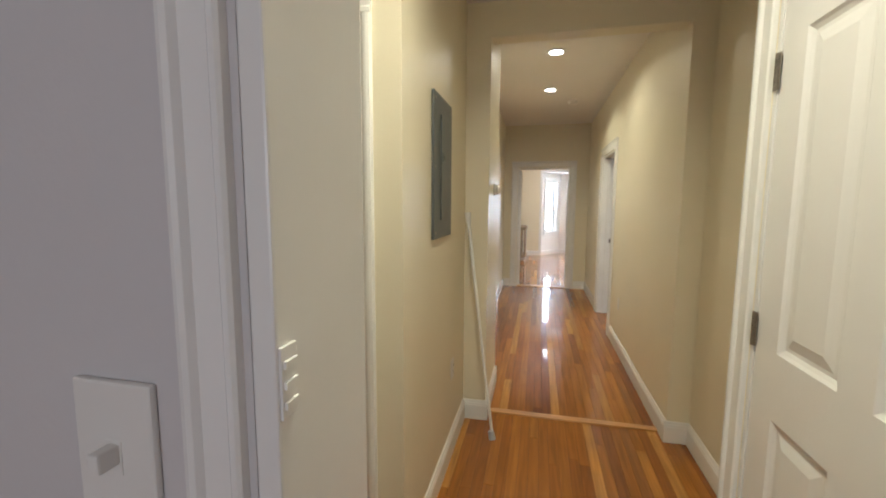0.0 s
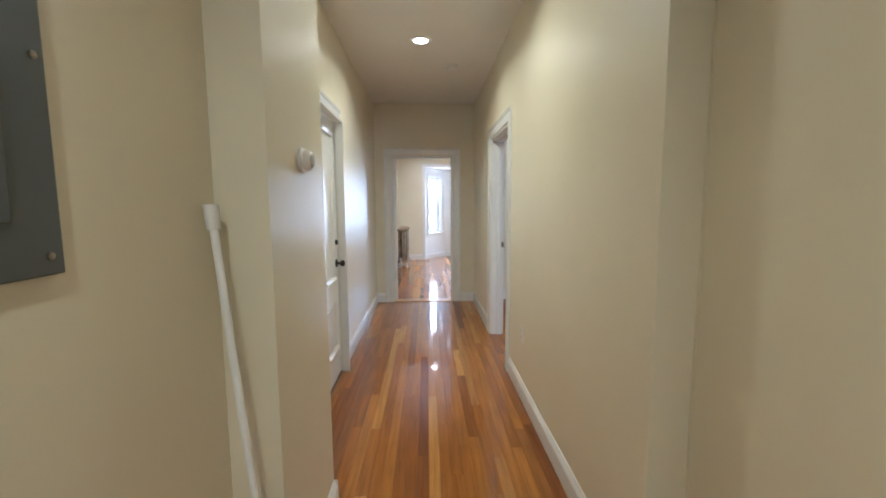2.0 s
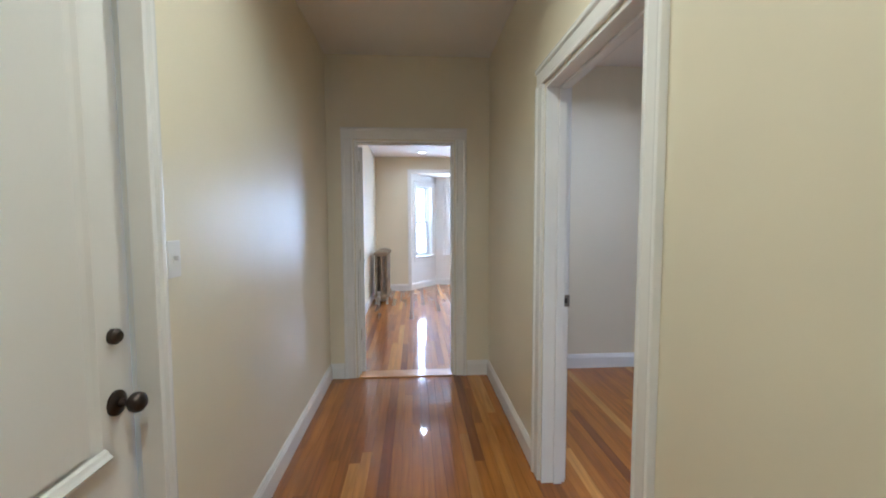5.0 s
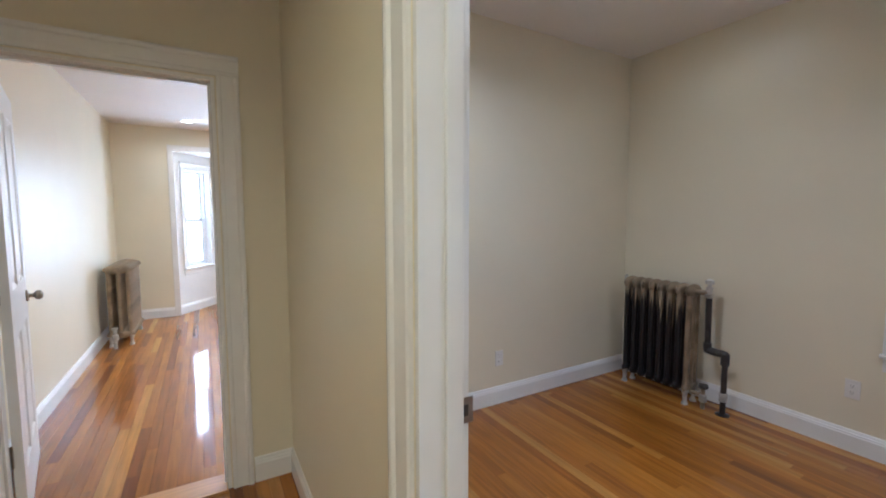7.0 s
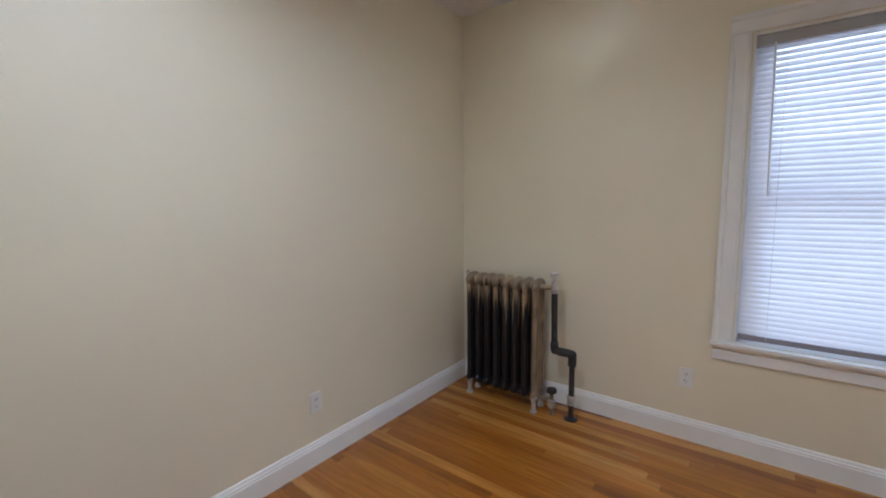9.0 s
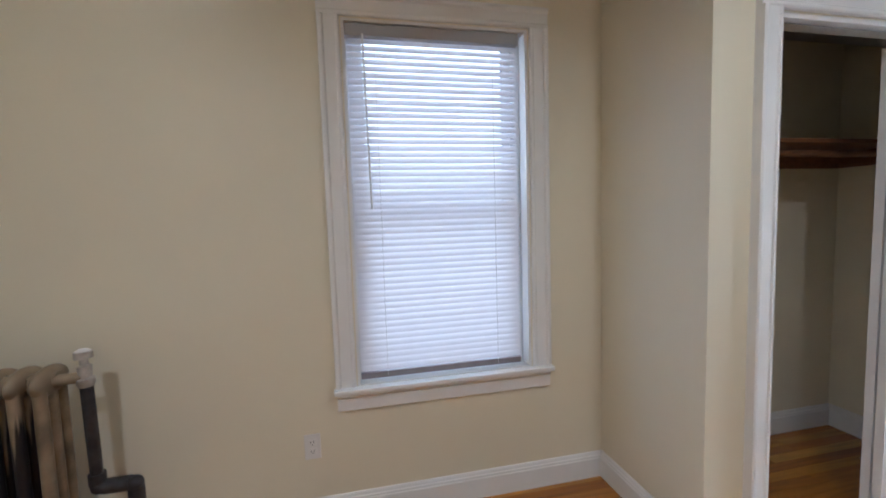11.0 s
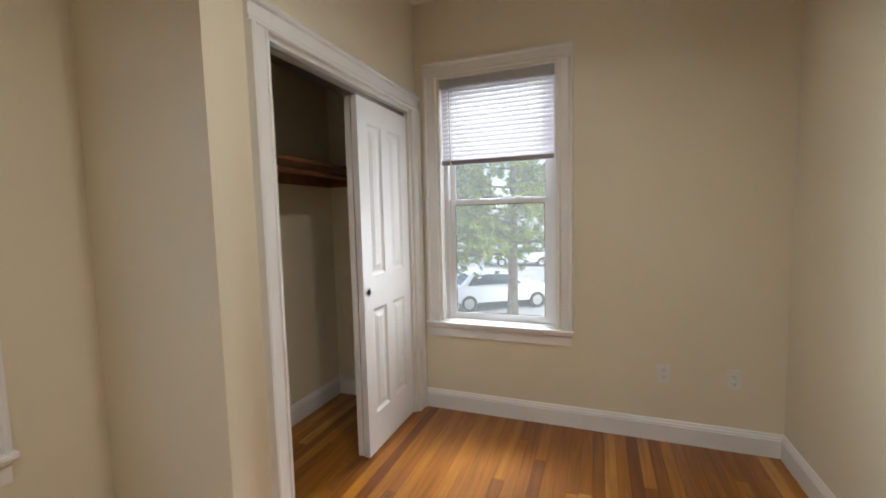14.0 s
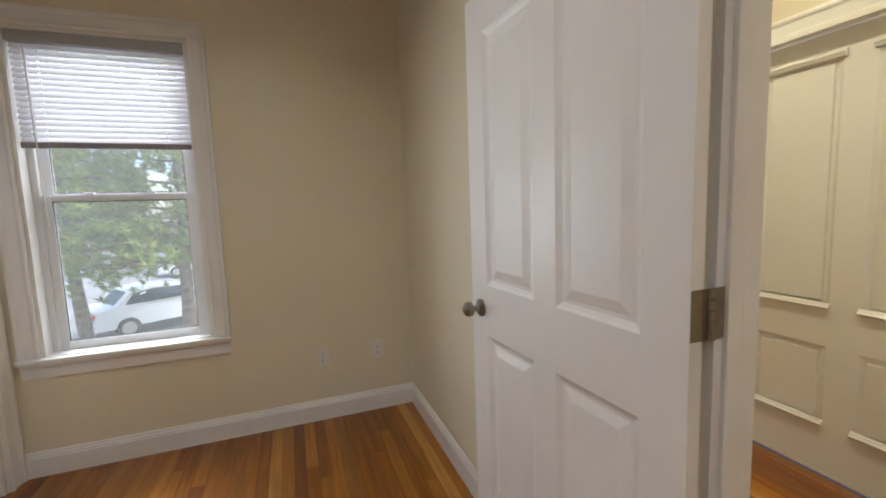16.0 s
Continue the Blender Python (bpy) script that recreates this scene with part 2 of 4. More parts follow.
def run(profile, a, b, out, up=(0, 0, 1)):
    """A moulding: the (out, up) profile drawn from a to b."""
    bm = bmesh.new()
    a, b, out, up = Vector(a), Vector(b), Vector(out), Vector(up)
    ends = [[bm.verts.new(p + out * u + up * v) for u, v in profile] for p in (a, b)]
    k = len(profile)
    for i in range(k):
        bm.faces.new((ends[0][i], ends[0][(i + 1) % k], ends[1][(i + 1) % k], ends[1][i]))
    bm.faces.new(ends[0][::-1])
    bm.faces.new(ends[1])
    bmesh.ops.recalc_face_normals(bm, faces=bm.faces)
    return bm


def part(name, bm, mat, parent=None, label="", smooth=False):
    mesh = bpy.data.meshes.new(name)
    if smooth:
        for f in bm.faces:
            f.smooth = True
    bm.to_mesh(mesh)
    bm.free()
    mesh.materials.append(mat)
    if smooth:
        mesh.set_sharp_from_angle(angle=radians(40))
    ob = new(name, mesh)
    if parent:
        ob.parent = parent
    if label:
        ob["label"] = label
    return ob


def structure(name, bm, mat, label, category):
    return tagged(part(name, bm, mat), label, category, kind="structure")


def thing(name, m, label, category, group="", kind=""):
    ob = new(name)
    ob.matrix_world = m
    ob.empty_display_size = 0.1
    return tagged(ob, label, category, group, kind)


def walled(axis, f0, f1, a0, a1, z0, z1, holes=()):
    """A wall that runs along the axis from a0 to a1, between its faces f0 and f1, with rectangular holes (a, a, z, z)."""
    bm = bmesh.new()

    def piece(p, q, u, v):
        if q - p > 1e-5 and v - u > 1e-5:
            add_box(bm, *((f0, f1, p, q) if axis == "y" else (p, q, f0, f1)), u, v)
    at = a0
    for h0, h1, k0, k1 in sorted(holes):
        piece(at, h0, z0, z1)
        piece(h0, h1, z0, k0)
        piece(h0, h1, k1, z1)
        at = h1
    piece(at, a1, z0, z1)
    return bm


# ---------------------------------------------------------------- structure
CE, CV = 2.78, 2.68
HALL_E, BED_W, BED_E, BED_S, BED_N = 1.36, 1.485, 4.28, 4.40, 9.05
JOG, CLOSET, ALCOVE, STRIP = 4.262, 3.64, 6.05, 4.36
for name, bm, mat in (
    ("wall_hall_east", walled("y", HALL_E, BED_W, JOG, 9.08, 0, CE, [(6.50, 7.41, 0, 2.06)]), CREAM),
    ("wall_hall_north", walled("x", 8.957, 9.08, -0.2, HALL_E, 0, CE, [(0.19, 1.054, 0, 2.072)]), CREAM),
    ("wall_hall_west", walled("y", -0.2, -0.04, 4.88, 8.957, 0, CE, [(5.49, 6.49, 0, 2.06)]), CREAM),
    ("wall_hall_pier", walled("y", -0.2, 0.240, JOG, 4.88, 0, CE), CREAM),
    ("wall_hall_header", walled("x", JOG, 4.38, 0.240, HALL_E, 2.47, CE), CREAM),
    ("wall_vestibule_west", walled("y", -0.05, 0.088, 2.99, JOG, 0, CE), CREAM),
    ("wall_vestibule_east", walled("y", 1.488, 1.62, 3.072, JOG, 0, CE), CREAM),
    ("wall_hall_corner", walled("y", 1.485, 1.62, JOG, 4.28, 0, CE), CREAM),
    ("wall_vestibule_jog", walled("y", 1.19, 1.488, 1.98, 3.072, 0, CE, [(2.16, 2.985, 0, 2.05)]), CREAM),
    ("wall_entry", walled("x", 2.99, 3.15, -1.1, -0.05, 0, CE, [(-0.93, -0.14, 0, 2.09)]), CREAM),
    ("wall_entry_end", walled("y", -1.2, -1.1, 1.98, 3.15, 0, CE), CREAM),
    ("wall_kitchen_north", walled("x", 1.825, 1.965, -1.2, 2.3, 0, CE, [(0.375, 1.16, 0, 2.08)]), GREY),
    ("wall_kitchen_west", walled("y", -1.2, -1.1, -1.5, 1.825, 0, CE), GREY),
    ("wall_kitchen_east", walled("y", 2.2, 2.3, -1.5, 1.825, 0, CE), GREY),
    ("wall_kitchen_south", walled("x", -1.6, -1.5, -1.2, 2.3, 0, CE), GREY),
    ("wall_bedroom_west", walled("y", BED_W, 1.517, BED_S, 6.37, 0, CE), CREAM),
    ("wall_bedroom_north", walled("x", BED_N, 9.2, BED_W, 4.45, 0, CE), CREAM),
    ("wall_bedroom_south", walled("x", 4.25, BED_S, 1.4865, 4.45, 0, CE, [(2.708, 3.485, 0.630, 2.275)]), CREAM),
    ("wall_bedroom_east", walled("y", BED_E, 4.45, ALCOVE, BED_N, 0, CE, [(6.437, 7.280, 0.628, 2.228)]), CREAM),
    ("wall_closet_side", walled("x", 5.94, ALCOVE, CLOSET, 4.45, 0, CE), CREAM),
    ("wall_closet_front", walled("y", CLOSET, 3.76, BED_S, 5.94, 0, CE, [(4.515, 5.770, 0, 2.060)]), CREAM),
    ("wall_closet_back", walled("y", 4.36, 4.45, BED_S, 5.94, 0, CE), CREAM),
    ("wall_living_west", walled("y", -0.2, -0.04, 9.08, 13.64, 0, CE), CREAM),
    ("wall_living_north", walled("x", 13.52, 13.64, -0.04, 0.60, 0, CE), CREAM),
    ("wall_living_north_far", walled("x", 13.52, 13.64, 3.1, 4.4, 0, CE), CREAM),
    ("wall_living_east", walled("y", 4.3, 4.4, 9.2, 13.52, 0, CE), CREAM),
):
    structure(name, bm, mat, "smooth cream painted plaster wall" if mat is CREAM else "pale grey painted kitchen wall", "wall")

for name, dims, z, label in (
    ("ceiling_hall", (-0.2, BED_W, 4.38, 9.08), CE, "white painted hall ceiling with recessed lights"),
    ("ceiling_vestibule", (-1.2, 1.62, 1.98, JOG), CV, "white painted vestibule ceiling"),
    ("ceiling_kitchen", (-1.2, 2.3, -1.6, 1.825), CV, "white painted kitchen ceiling"),
    ("ceiling_bedroom", (BED_W, 4.45, 4.28, 9.2), CE - 0.012, "white painted bedroom ceiling"),
    ("ceiling_living", (-0.2, 4.4, 9.2, 15.0), CE - 0.16, "white painted living room ceiling"),
):
    structure(name, box(*dims, z, z + 0.12), CEIL, label, "ceiling")

# bay of the living room: two slanted sides with a window each and a front
BAY_A, BAY_B, BAY_C, BAY_D = (0.60, 13.52), (1.16, 14.26), (2.54, 14.26), (3.10, 13.52)


def bay_side(name, a, b, s0, s1):
    a, b = Vector((*a, 0)), Vector((*b, 0))
    length = (b - a).length
    bm = walled("x", 0, 0.12, 0, length, 0, CE, [(s0, s1, 0.66, 2.09)])
    ang = math.atan2(b.y - a.y, b.x - a.x)
    ob = structure(name, bm, TRIM, "white painted bay wall with a sash window", "wall")
    ob.matrix_world = Matrix.Translation(a) @ Matrix.Rotation(ang, 4, "Z")
    return ob.matrix_world.copy()


BAY1 = bay_side("wall_bay_side", BAY_A, BAY_B, 0.26, 0.78)
BAY2 = bay_side("wall_bay_front", BAY_B, BAY_C, 0.28, 1.10)
BAY3 = bay_side("wall_bay_far_side", BAY_C, BAY_D, 0.16, 0.68)

# the bay opens under a header of the living room's front wall, with a white flat casing and a lower soffit
structure("wall_living_header", walled("x", 13.52, 13.64, 0.60, 3.10, 2.31, CE), CREAM, "smooth cream painted plaster wall", "wall")
structure("ceiling_bay", box(0.60, 3.10, 13.64, 14.5, 2.31, 2.40), CEIL, "white painted bay soffit", "ceiling")
for dims in ((0.575, 0.645, 13.503, 13.52, 0.0, 2.31), (3.055, 3.125, 13.503, 13.52, 0.0, 2.31), (0.575, 3.125, 13.501, 13.52, 2.31, 2.385)):
    structure("trim", box(*dims, 0.003), TRIM, "white painted flat casing of the bay", "trim")

# skirting: a flat board with a moulded cap
SKIRT = [(0, 0), (0.016, 0), (0.016, 0.098), (0.013, 0.104), (0.013, 0.111), (0.009, 0.117), (0.007, 0.126), (0.003, 0.133), (0, 0.133)]
for a, b, out in (
    ((0.088, 2.99), (0.088, JOG), (1, 0)), ((0.088, JOG), (0.256, JOG), (0, -1)), ((0.240, JOG), (0.240, 4.88), (1, 0)),
    ((-0.04, 6.60), (-0.04, 8.957), (1, 0)), ((-0.04, 8.957), (0.08, 8.957), (0, -1)), ((1.164, 8.957), (1.36, 8.957), (0, -1)),
    ((1.36, 7.525), (1.36, 8.957), (-1, 0)), ((1.36, JOG), (1.36, 6.385), (-1, 0)), ((1.36 - 0.016, JOG), (1.488, JOG), (0, -1)),
    ((1.488, 3.072), (1.488, JOG), (-1, 0)), ((-0.04, 4.88), (0.256, 4.88), (0, 1)), ((-0.04, 4.88), (-0.04, 5.38), (1, 0)),
    ((1.517, BED_S), (1.517, 6.37), (1, 0)), ((BED_W, 7.52), (BED_W, BED_N), (1, 0)), ((BED_W, BED_N), (BED_E, BED_N), (0, -1)),
    ((BED_E, ALCOVE), (BED_E, BED_N), (-1, 0)), ((CLOSET - 0.016, ALCOVE), (BED_E, ALCOVE), (0, 1)), ((CLOSET, 5.876), (CLOSET, ALCOVE + 0.016), (-1, 0)),
    ((1.517, BED_S), (CLOSET, BED_S), (0, 1)),
    ((4.36, BED_S), (4.36, 5.94), (-1, 0)), ((3.76, BED_S), (4.36, BED_S), (0, 1)), ((3.76, 5.94), (4.36, 5.94), (0, -1)),
    ((-0.04, 9.08), (-0.04, 13.52), (1, 0)), ((-0.04, 13.52), (0.60, 13.52), (0, -1)),
):
    structure("baseboard", run(SKIRT, (*a, 0), (*b, 0), (*out, 0)), TRIM, "white painted baseboard with a moulded cap", "baseboard")
for m, length in ((BAY1, 0.928), (BAY2, 1.38), (BAY3, 0.928)):
    ob = structure("baseboard", run(SKIRT, (0, 0, 0), (length, 0, 0), (0, -1, 0)), TRIM, "white painted baseboard with a moulded cap", "baseboard")
    ob.matrix_world = m

# flat casing with a raised back band
CASE = [(0, 0), (0.012, 0), (0.016, 0.006), (0.016, 0.016), (0.013, 0.022), (0.014, 0.070), (0.022, 0.078), (0.024, 0.088), (0.022, 0.098), (0, 0.100)]


def cased(parent, w, h, side, width=0.1, sill=None, mat=TRIM, left=True, right=True, deep=1.0):
    """Casing on one face (side +1: towards local +y) of an opening from x=0 to w and z=0 (or sill) to h."""
    prof = [(u * deep, v * width / 0.1) for u, v in CASE]
    y = 0.0
    z0 = 0.0 if sill is None else sill
    out = (0, side, 0)
    rev = 0.006
    if left:
        part("casing", run(prof, (-rev, y, z0), (-rev, y, h + rev), out, (-1, 0, 0)), mat, parent)
    if right:
        part("casing", run(prof, (w + rev, y, z0), (w + rev, y, h + rev), out, (1, 0, 0)), mat, parent)
    part("casing", run(prof, (-rev - width * left, y, h + rev), (w + rev + width * right, y, h + rev), out, (0, 0, 1)), mat, parent)


def jambs(parent, w, h, depth, stop=None, mat=TRIM):
    """Lining of an opening, from local y=0 to depth."""
    t = 0.018
    part("jamb", box(0, t, 0, depth, 0, h, 0.002), mat, parent)
    part("jamb", box(w - t, w, 0, depth, 0, h, 0.002), mat, parent)
    part("head_jamb", box(t, w - t, 0, depth, h - t, h, 0.002), mat, parent)
    if stop:
        s0, s1 = stop
        part("door_stop", box(t, t + 0.012, s0, s1, 0, h - t, 0.003), mat, parent)
        part("door_stop", box(w - t - 0.012, w - t, s0, s1, 0, h - t, 0.003), mat, parent)
        part("door_stop", box(t + 0.012, w - t - 0.012, s0, s1, h - t - 0.012, h - t, 0.003), mat, parent)


def add_panel(bm, x0, x1, z0, z1, y, s, depth=0.010, w=0.018, field=0.030):
    """A moulded raised panel on the face at y, whose outside looks along s."""
    levels = [(0, 0), (w * 0.45, depth * 0.55), (w, depth), (w + 0.010, depth), (w + 0.010 + field, 0.003)]
    rings = []
    for ins, d in levels:
        rings.append([bm.verts.new((px, y - s * d, pz)) for px, pz in
                      ((x0 + ins, z0 + ins), (x1 - ins, z0 + ins), (x1 - ins, z1 - ins), (x0 + ins, z1 - ins))])
    for a, b in zip(rings, rings[1:]):
        for k in range(4):
            bm.faces.new((a[k], a[(k + 1) % 4], b[(k + 1) % 4], b[k]))
    bm.faces.new(rings[-1])
    return bm


def door_leaf(name, w, h, t, panels, parent, mat=DOORP, m=Matrix(), old=False):
    """A panelled leaf from x=0 to w; its faces at y=0 and y=t. Panels: x0, x1, z0, z1."""
    xs = sorted({0.0, w, *(v for p in panels for v in p[:2])})
    zs = sorted({0.0, h, *(v for p in panels for v in p[2:])})
    bm = bmesh.new()
    for xa, xb in zip(xs, xs[1:]):
        za = 0.0
        cuts = sorted((p[2], p[3]) for p in panels if p[0] <= xa + 1e-6 and p[1] >= xb - 1e-6)
        for c0, c1 in cuts:
            add_box(bm, xa, xb, 0, t, za, c0)
            za = c1
        add_box(bm, xa, xb, 0, t, za, h)
    bmesh.ops.remove_doubles(bm, verts=bm.verts, dist=1e-5)
    inner = {}
    for f in bm.faces:
        inner.setdefault(tuple(round(c, 4) for c in f.calc_center_median()), []).append(f)
    bmesh.ops.delete(bm, geom=[f for fs in inner.values() if len(fs) > 1 for f in fs], context="FACES")
    leaf = part(name, bm, mat, parent)
    leaf.matrix_basis = m
    for x0, x1, z0, z1 in panels:
        pb = bmesh.new()
        d, wd, fd = (0.014, 0.020, 0.004) if old else (0.010, 0.018, 0.030)
        add_panel(pb, x0, x1, z0, z1, 0.0, -1, d, wd, fd)
        add_panel(pb, x0, x1, z0, z1, t, 1, d, wd, fd)
        bmesh.ops.recalc_face_normals(pb, faces=pb.faces)
        part("panel", pb, mat, leaf)
    return leaf


def four_panels(w, h, low=0.23, lock0=0.84, lock1=1.06, top=0.13, stile=0.11, mid=0.10):
    a, b, c, d = stile, w / 2 - mid / 2, w / 2 + mid / 2, w - stile
    return [(a, b, low, lock0), (c, d, low, lock0), (a, b, lock1, h - top), (c, d, lock1, h - top)]


def knob(parent, x, y, z, s, mat, r=0.027):
    """A round door knob with its rose, looking along local y * s."""
    m = Matrix.Translation((x, y, z)) @ Matrix.Rotation(radians(-90 * s), 4, "X")
    part("door_knob", lathe([(0.032, 0), (0.032, 0.006), (0.028, 0.010), (0.012, 0.013), (0.010, 0.028), (0.015, 0.034), (r * 0.93, 0.042),
                             (r, 0.052), (r * 0.9, 0.063), (r * 0.55, 0.070), (0.004, 0.071)], 24, m), mat, parent, smooth=True)


def hinge(parent, x, y, z, mat, ax=(1, 0), h=0.095):
    """A butt hinge: two leaves and a knuckle of five parts."""
    hb = bmesh.new()
    add_box(hb, x - 0.012 * abs(ax[0]) - 0.0015, x + 0.012 * abs(ax[0]) + 0.0015, y - 0.030 * abs(ax[1]) - 0.0015, y + 0.030 * abs(ax[1]) + 0.0015, z - h / 2, z + h / 2)
    for k in range(5):
        z0 = z - h / 2 + k * h / 5
        add_rod(hb, (x, y, z0 + 0.001), (x, y, z0 + h / 5 - 0.001), 0.0072, seg=10)
    part("hinge", hb, mat, parent)


# ---------------------------------------------------------------- doors
def turned(x, y, deg, z=0.0):
    return Matrix.Translation((x, y, z)) @ Matrix.Rotation(radians(deg), 4, "Z")


# opening from the hall to the living room (local x along the wall, y into the living room)
d1 = thing("door_1", turned(0.19, 8.957, 0), "white panelled door standing open into the living room", "door", kind="structure")
jambs(d1, 0.864, 2.072, 0.123, (0.045, 0.08))
cased(d1, 0.864, 2.072, -1)
lf = door_leaf("leaf", 0.80, 2.02, 0.035, four_panels(0.80, 2.02), d1, m=turned(0.060, 0.127, 102, 0.012))
knob(lf, 0.74, 0.0, 0.95, -1, STEEL)
knob(lf, 0.74, 0.035, 0.95, 1, STEEL)
for z in (0.355, 1.08, 1.86):
    part("hinge", add_rod(box(0.018, 0.021, 0.070, 0.122, z - 0.048, z + 0.048), (0.0255, 0.126, z - 0.05), (0.0255, 0.126, z + 0.05), 0.007, seg=10), STEEL, d1)
structure("threshold", box(0.208, 1.036, 8.93, 9.09, 0.0, 0.012, 0.004), OAKT, "varnished oak door threshold", "threshold")

# bedroom doorway (local x along world -y from the far jamb, local y towards the bedroom)
d2 = thing("door_2", turned(HALL_E, 7.41, -90), "white four-panel bedroom door folded back on its wall", "door", kind="structure")
W2, D2 = 0.91, BED_W - HALL_E
jambs(d2, W2, 2.06, D2, (0.062, 0.105))
cased(d2, W2, 2.06, -1)
strike = bmesh.new()
add_box(strike, 0.018, 0.0205, 0.093, 0.135, 0.943, 1.003, 0.0008)
part("strike_plate", strike, STEEL, d2, "satin nickel strike plate")
part("strike_hole", box(0.0200, 0.0212, 0.104, 0.122, 0.960, 0.986), SLOT, d2)
bed_case = new("room_side_casing")
bed_case.parent = d2
bed_case.location = (0, D2, 0)
cased(bed_case, W2, 2.06, 1)
LEAFW = 0.865
lf = door_leaf("leaf", LEAFW, 2.03, 0.035, four_panels(LEAFW, 2.03, 0.24, 0.86, 1.045), d2, m=turned(0.892, D2 + 0.034, 3.6, 0.012))
knob(lf, LEAFW - 0.065, 0.0, 0.955, -1, STEEL)
knob(lf, LEAFW - 0.065, 0.035, 0.955, 1, STEEL)
part("latch_plate", box(LEAFW, LEAFW + 0.0015, 0.006, 0.029, 0.925, 0.985), STEEL, lf)
for z in (0.26, 1.12, 1.82):
    hb = bmesh.new()
    add_box(hb, 0.8885, 0.8918, D2 - 0.040, D2 - 0.002, z - 0.05, z + 0.05)
    add_box(hb, 0.8885, 0.8918, D2 + 0.036, D2 + 0.068, z - 0.05, z + 0.05)
    for k in range(5):
        add_rod(hb, (0.885, D2 + 0.018, z - 0.05 + k * 0.02 + 0.001), (0.885, D2 + 0.018, z - 0.03 + k * 0.02 - 0.001), 0.008, seg=10)
    add_box(hb, 0.8870, 0.8895, D2 - 0.002, D2 + 0.036, z - 0.05, z + 0.05)
    part("hinge", hb, STEEL, d2)

# old closed door in the west wall of the hall
d3 = thing("door_3", turned(-0.04, 5.49, 90), "old white four-panel door, closed, with a dark knob", "door", kind="structure")
jambs(d3, 1.00, 2.06, -0.06)
cased(d3, 1.00, 2.06, -1)


def old_door(parent, w, h, y, m=None):
    lf = door_leaf("leaf", w, h, 0.04, four_panels(w, h, 0.24, 0.62, 0.80, 0.10, 0.115, 0.115), parent, old=True, m=m or turned(0, 0, 0, 0))
    for x0, x1, z0, z1 in four_panels(w, h, 0.24, 0.62, 0.80, 0.10, 0.115, 0.115):
        part("panel_moulding", run([(0, 0), (0.016, 0.004), (0.020, 0.012), (0.012, 0.020), (0.008, 0.028), (0, 0.032)],
                                   (x0 - 0.006, 0, z0 - 0.008), (x1 + 0.006, 0, z0 - 0.008), (0, -1, 0)), DOORP, lf)
        if z0 < 0.5:
            continue
        part("panel_moulding", run([(0, 0), (0.012, 0.004), (0.016, 0.014), (0.020, 0.020), (0.020, 0.030), (0, 0.034)],
                                   (x0 - 0.012, 0, z1 - 0.020), (x1 + 0.012, 0, z1 - 0.020), (0, -1, 0)), DOORP, lf)
    return lf


lf = old_door(d3, 0.964, 2.03, 0, turned(0.018, 0.012, 0, 0.010))
knob(lf, 0.90, 0.0, 0.92, -1, DARKM, 0.026)
part("key_plate", lathe([(0.020, 0), (0.020, 0.012), (0.013, 0.020), (0.004, 0.021)], 20,
                        Matrix.Translation((0.90, 0, 1.09)) @ Matrix.Rotation(radians(90), 4, "X")), DARKM, lf, "dark round deadbolt", smooth=True)
for z in (0.28, 1.84):
    part("painted_hinge", box(-0.005, 0.028, -0.010, 0.0, z - 0.075, z + 0.075, 0.003), DOORP, lf)

# entry door, recessed, in the vestibule
d4 = thing("door_4", turned(-0.93, 2.99, 0), "old white painted four-panel entry door, closed", "door", kind="structure")
jambs(d4, 0.79, 2.09, 0.13)
cased(d4, 0.79, 2.09, -1, 0.115)
lf = old_door(d4, 0.754, 2.06, 0, turned(0.018, 0.060, 0, 0.010))
knob(lf, 0.714, 0.0, 0.90, -1, DARKM, 0.028)
part("deadbolt", lathe([(0.026, 0), (0.026, 0.010), (0.020, 0.018), (0.004, 0.019)], 20,
                       Matrix.Translation((0.705, 0, 1.19)) @ Matrix.Rotation(radians(90), 4, "X")), STEEL, lf, "round steel deadbolt", smooth=True)

# closed panel door in the east wall of the vestibule
d5 = thing("door_5", turned(1.19, 2.985, -90), "white moulded four-panel door, closed, with nickel hinges", "door", kind="structure")
jambs(d5, 0.825, 2.05, 0.11)
cased(d5, 0.825, 2.05, -1, 0.075)
lf = door_leaf("leaf", 0.785, 2.02, 0.035, four_panels(0.785, 2.02, 0.24, 0.86, 1.045), d5, m=turned(0.020, 0.004, 0, 0.012))
for z in (0.26, 1.095, 1.825):
    hinge(d5, 0.018, -0.003, z, STEEL, (1, 0), 0.10)
knob(lf, 0.72, 0.0, 0.95, -1, STEEL)
structure("wall_closet_lining", box(1.44, 1.62, 1.98, 3.06, 0, CE), CREAM, "cream painted wall behind the closed door", "wall")

# kitchen doorway through which the walk begins
d6 = thing("doorway_1", turned(0.375, 1.825, 0), "white painted cased doorway without a leaf", "doorway", kind="structure")
jambs(d6, 0.785, 2.08, 0.14)
cased(d6, 0.785, 2.08, -1, 0.04, deep=0.6)
bk = new("hall_side_casing")
bk.parent = d6
bk.location = (0, 0.14, 0)
cased(bk, 0.785, 2.08, 1, 0.09, deep=0.5)
part("strike_plate", box(0.018, 0.0205, 0.002, 0.020, 1.315, 1.365, 0.001), TRIM, d6, "overpainted strike plate")
for k in range(3):
    part("strike_slot", box(0.0203, 0.0225, 0.004, 0.018, 1.322 + k * 0.014, 1.327 + k * 0.014), TRIM, d6)

structure("floor_strip", box(0.240, HALL_E, STRIP, STRIP + 0.055, 0.0, 0.010, 0.003), OAKT, "light oak strip across the floor joint", "threshold")

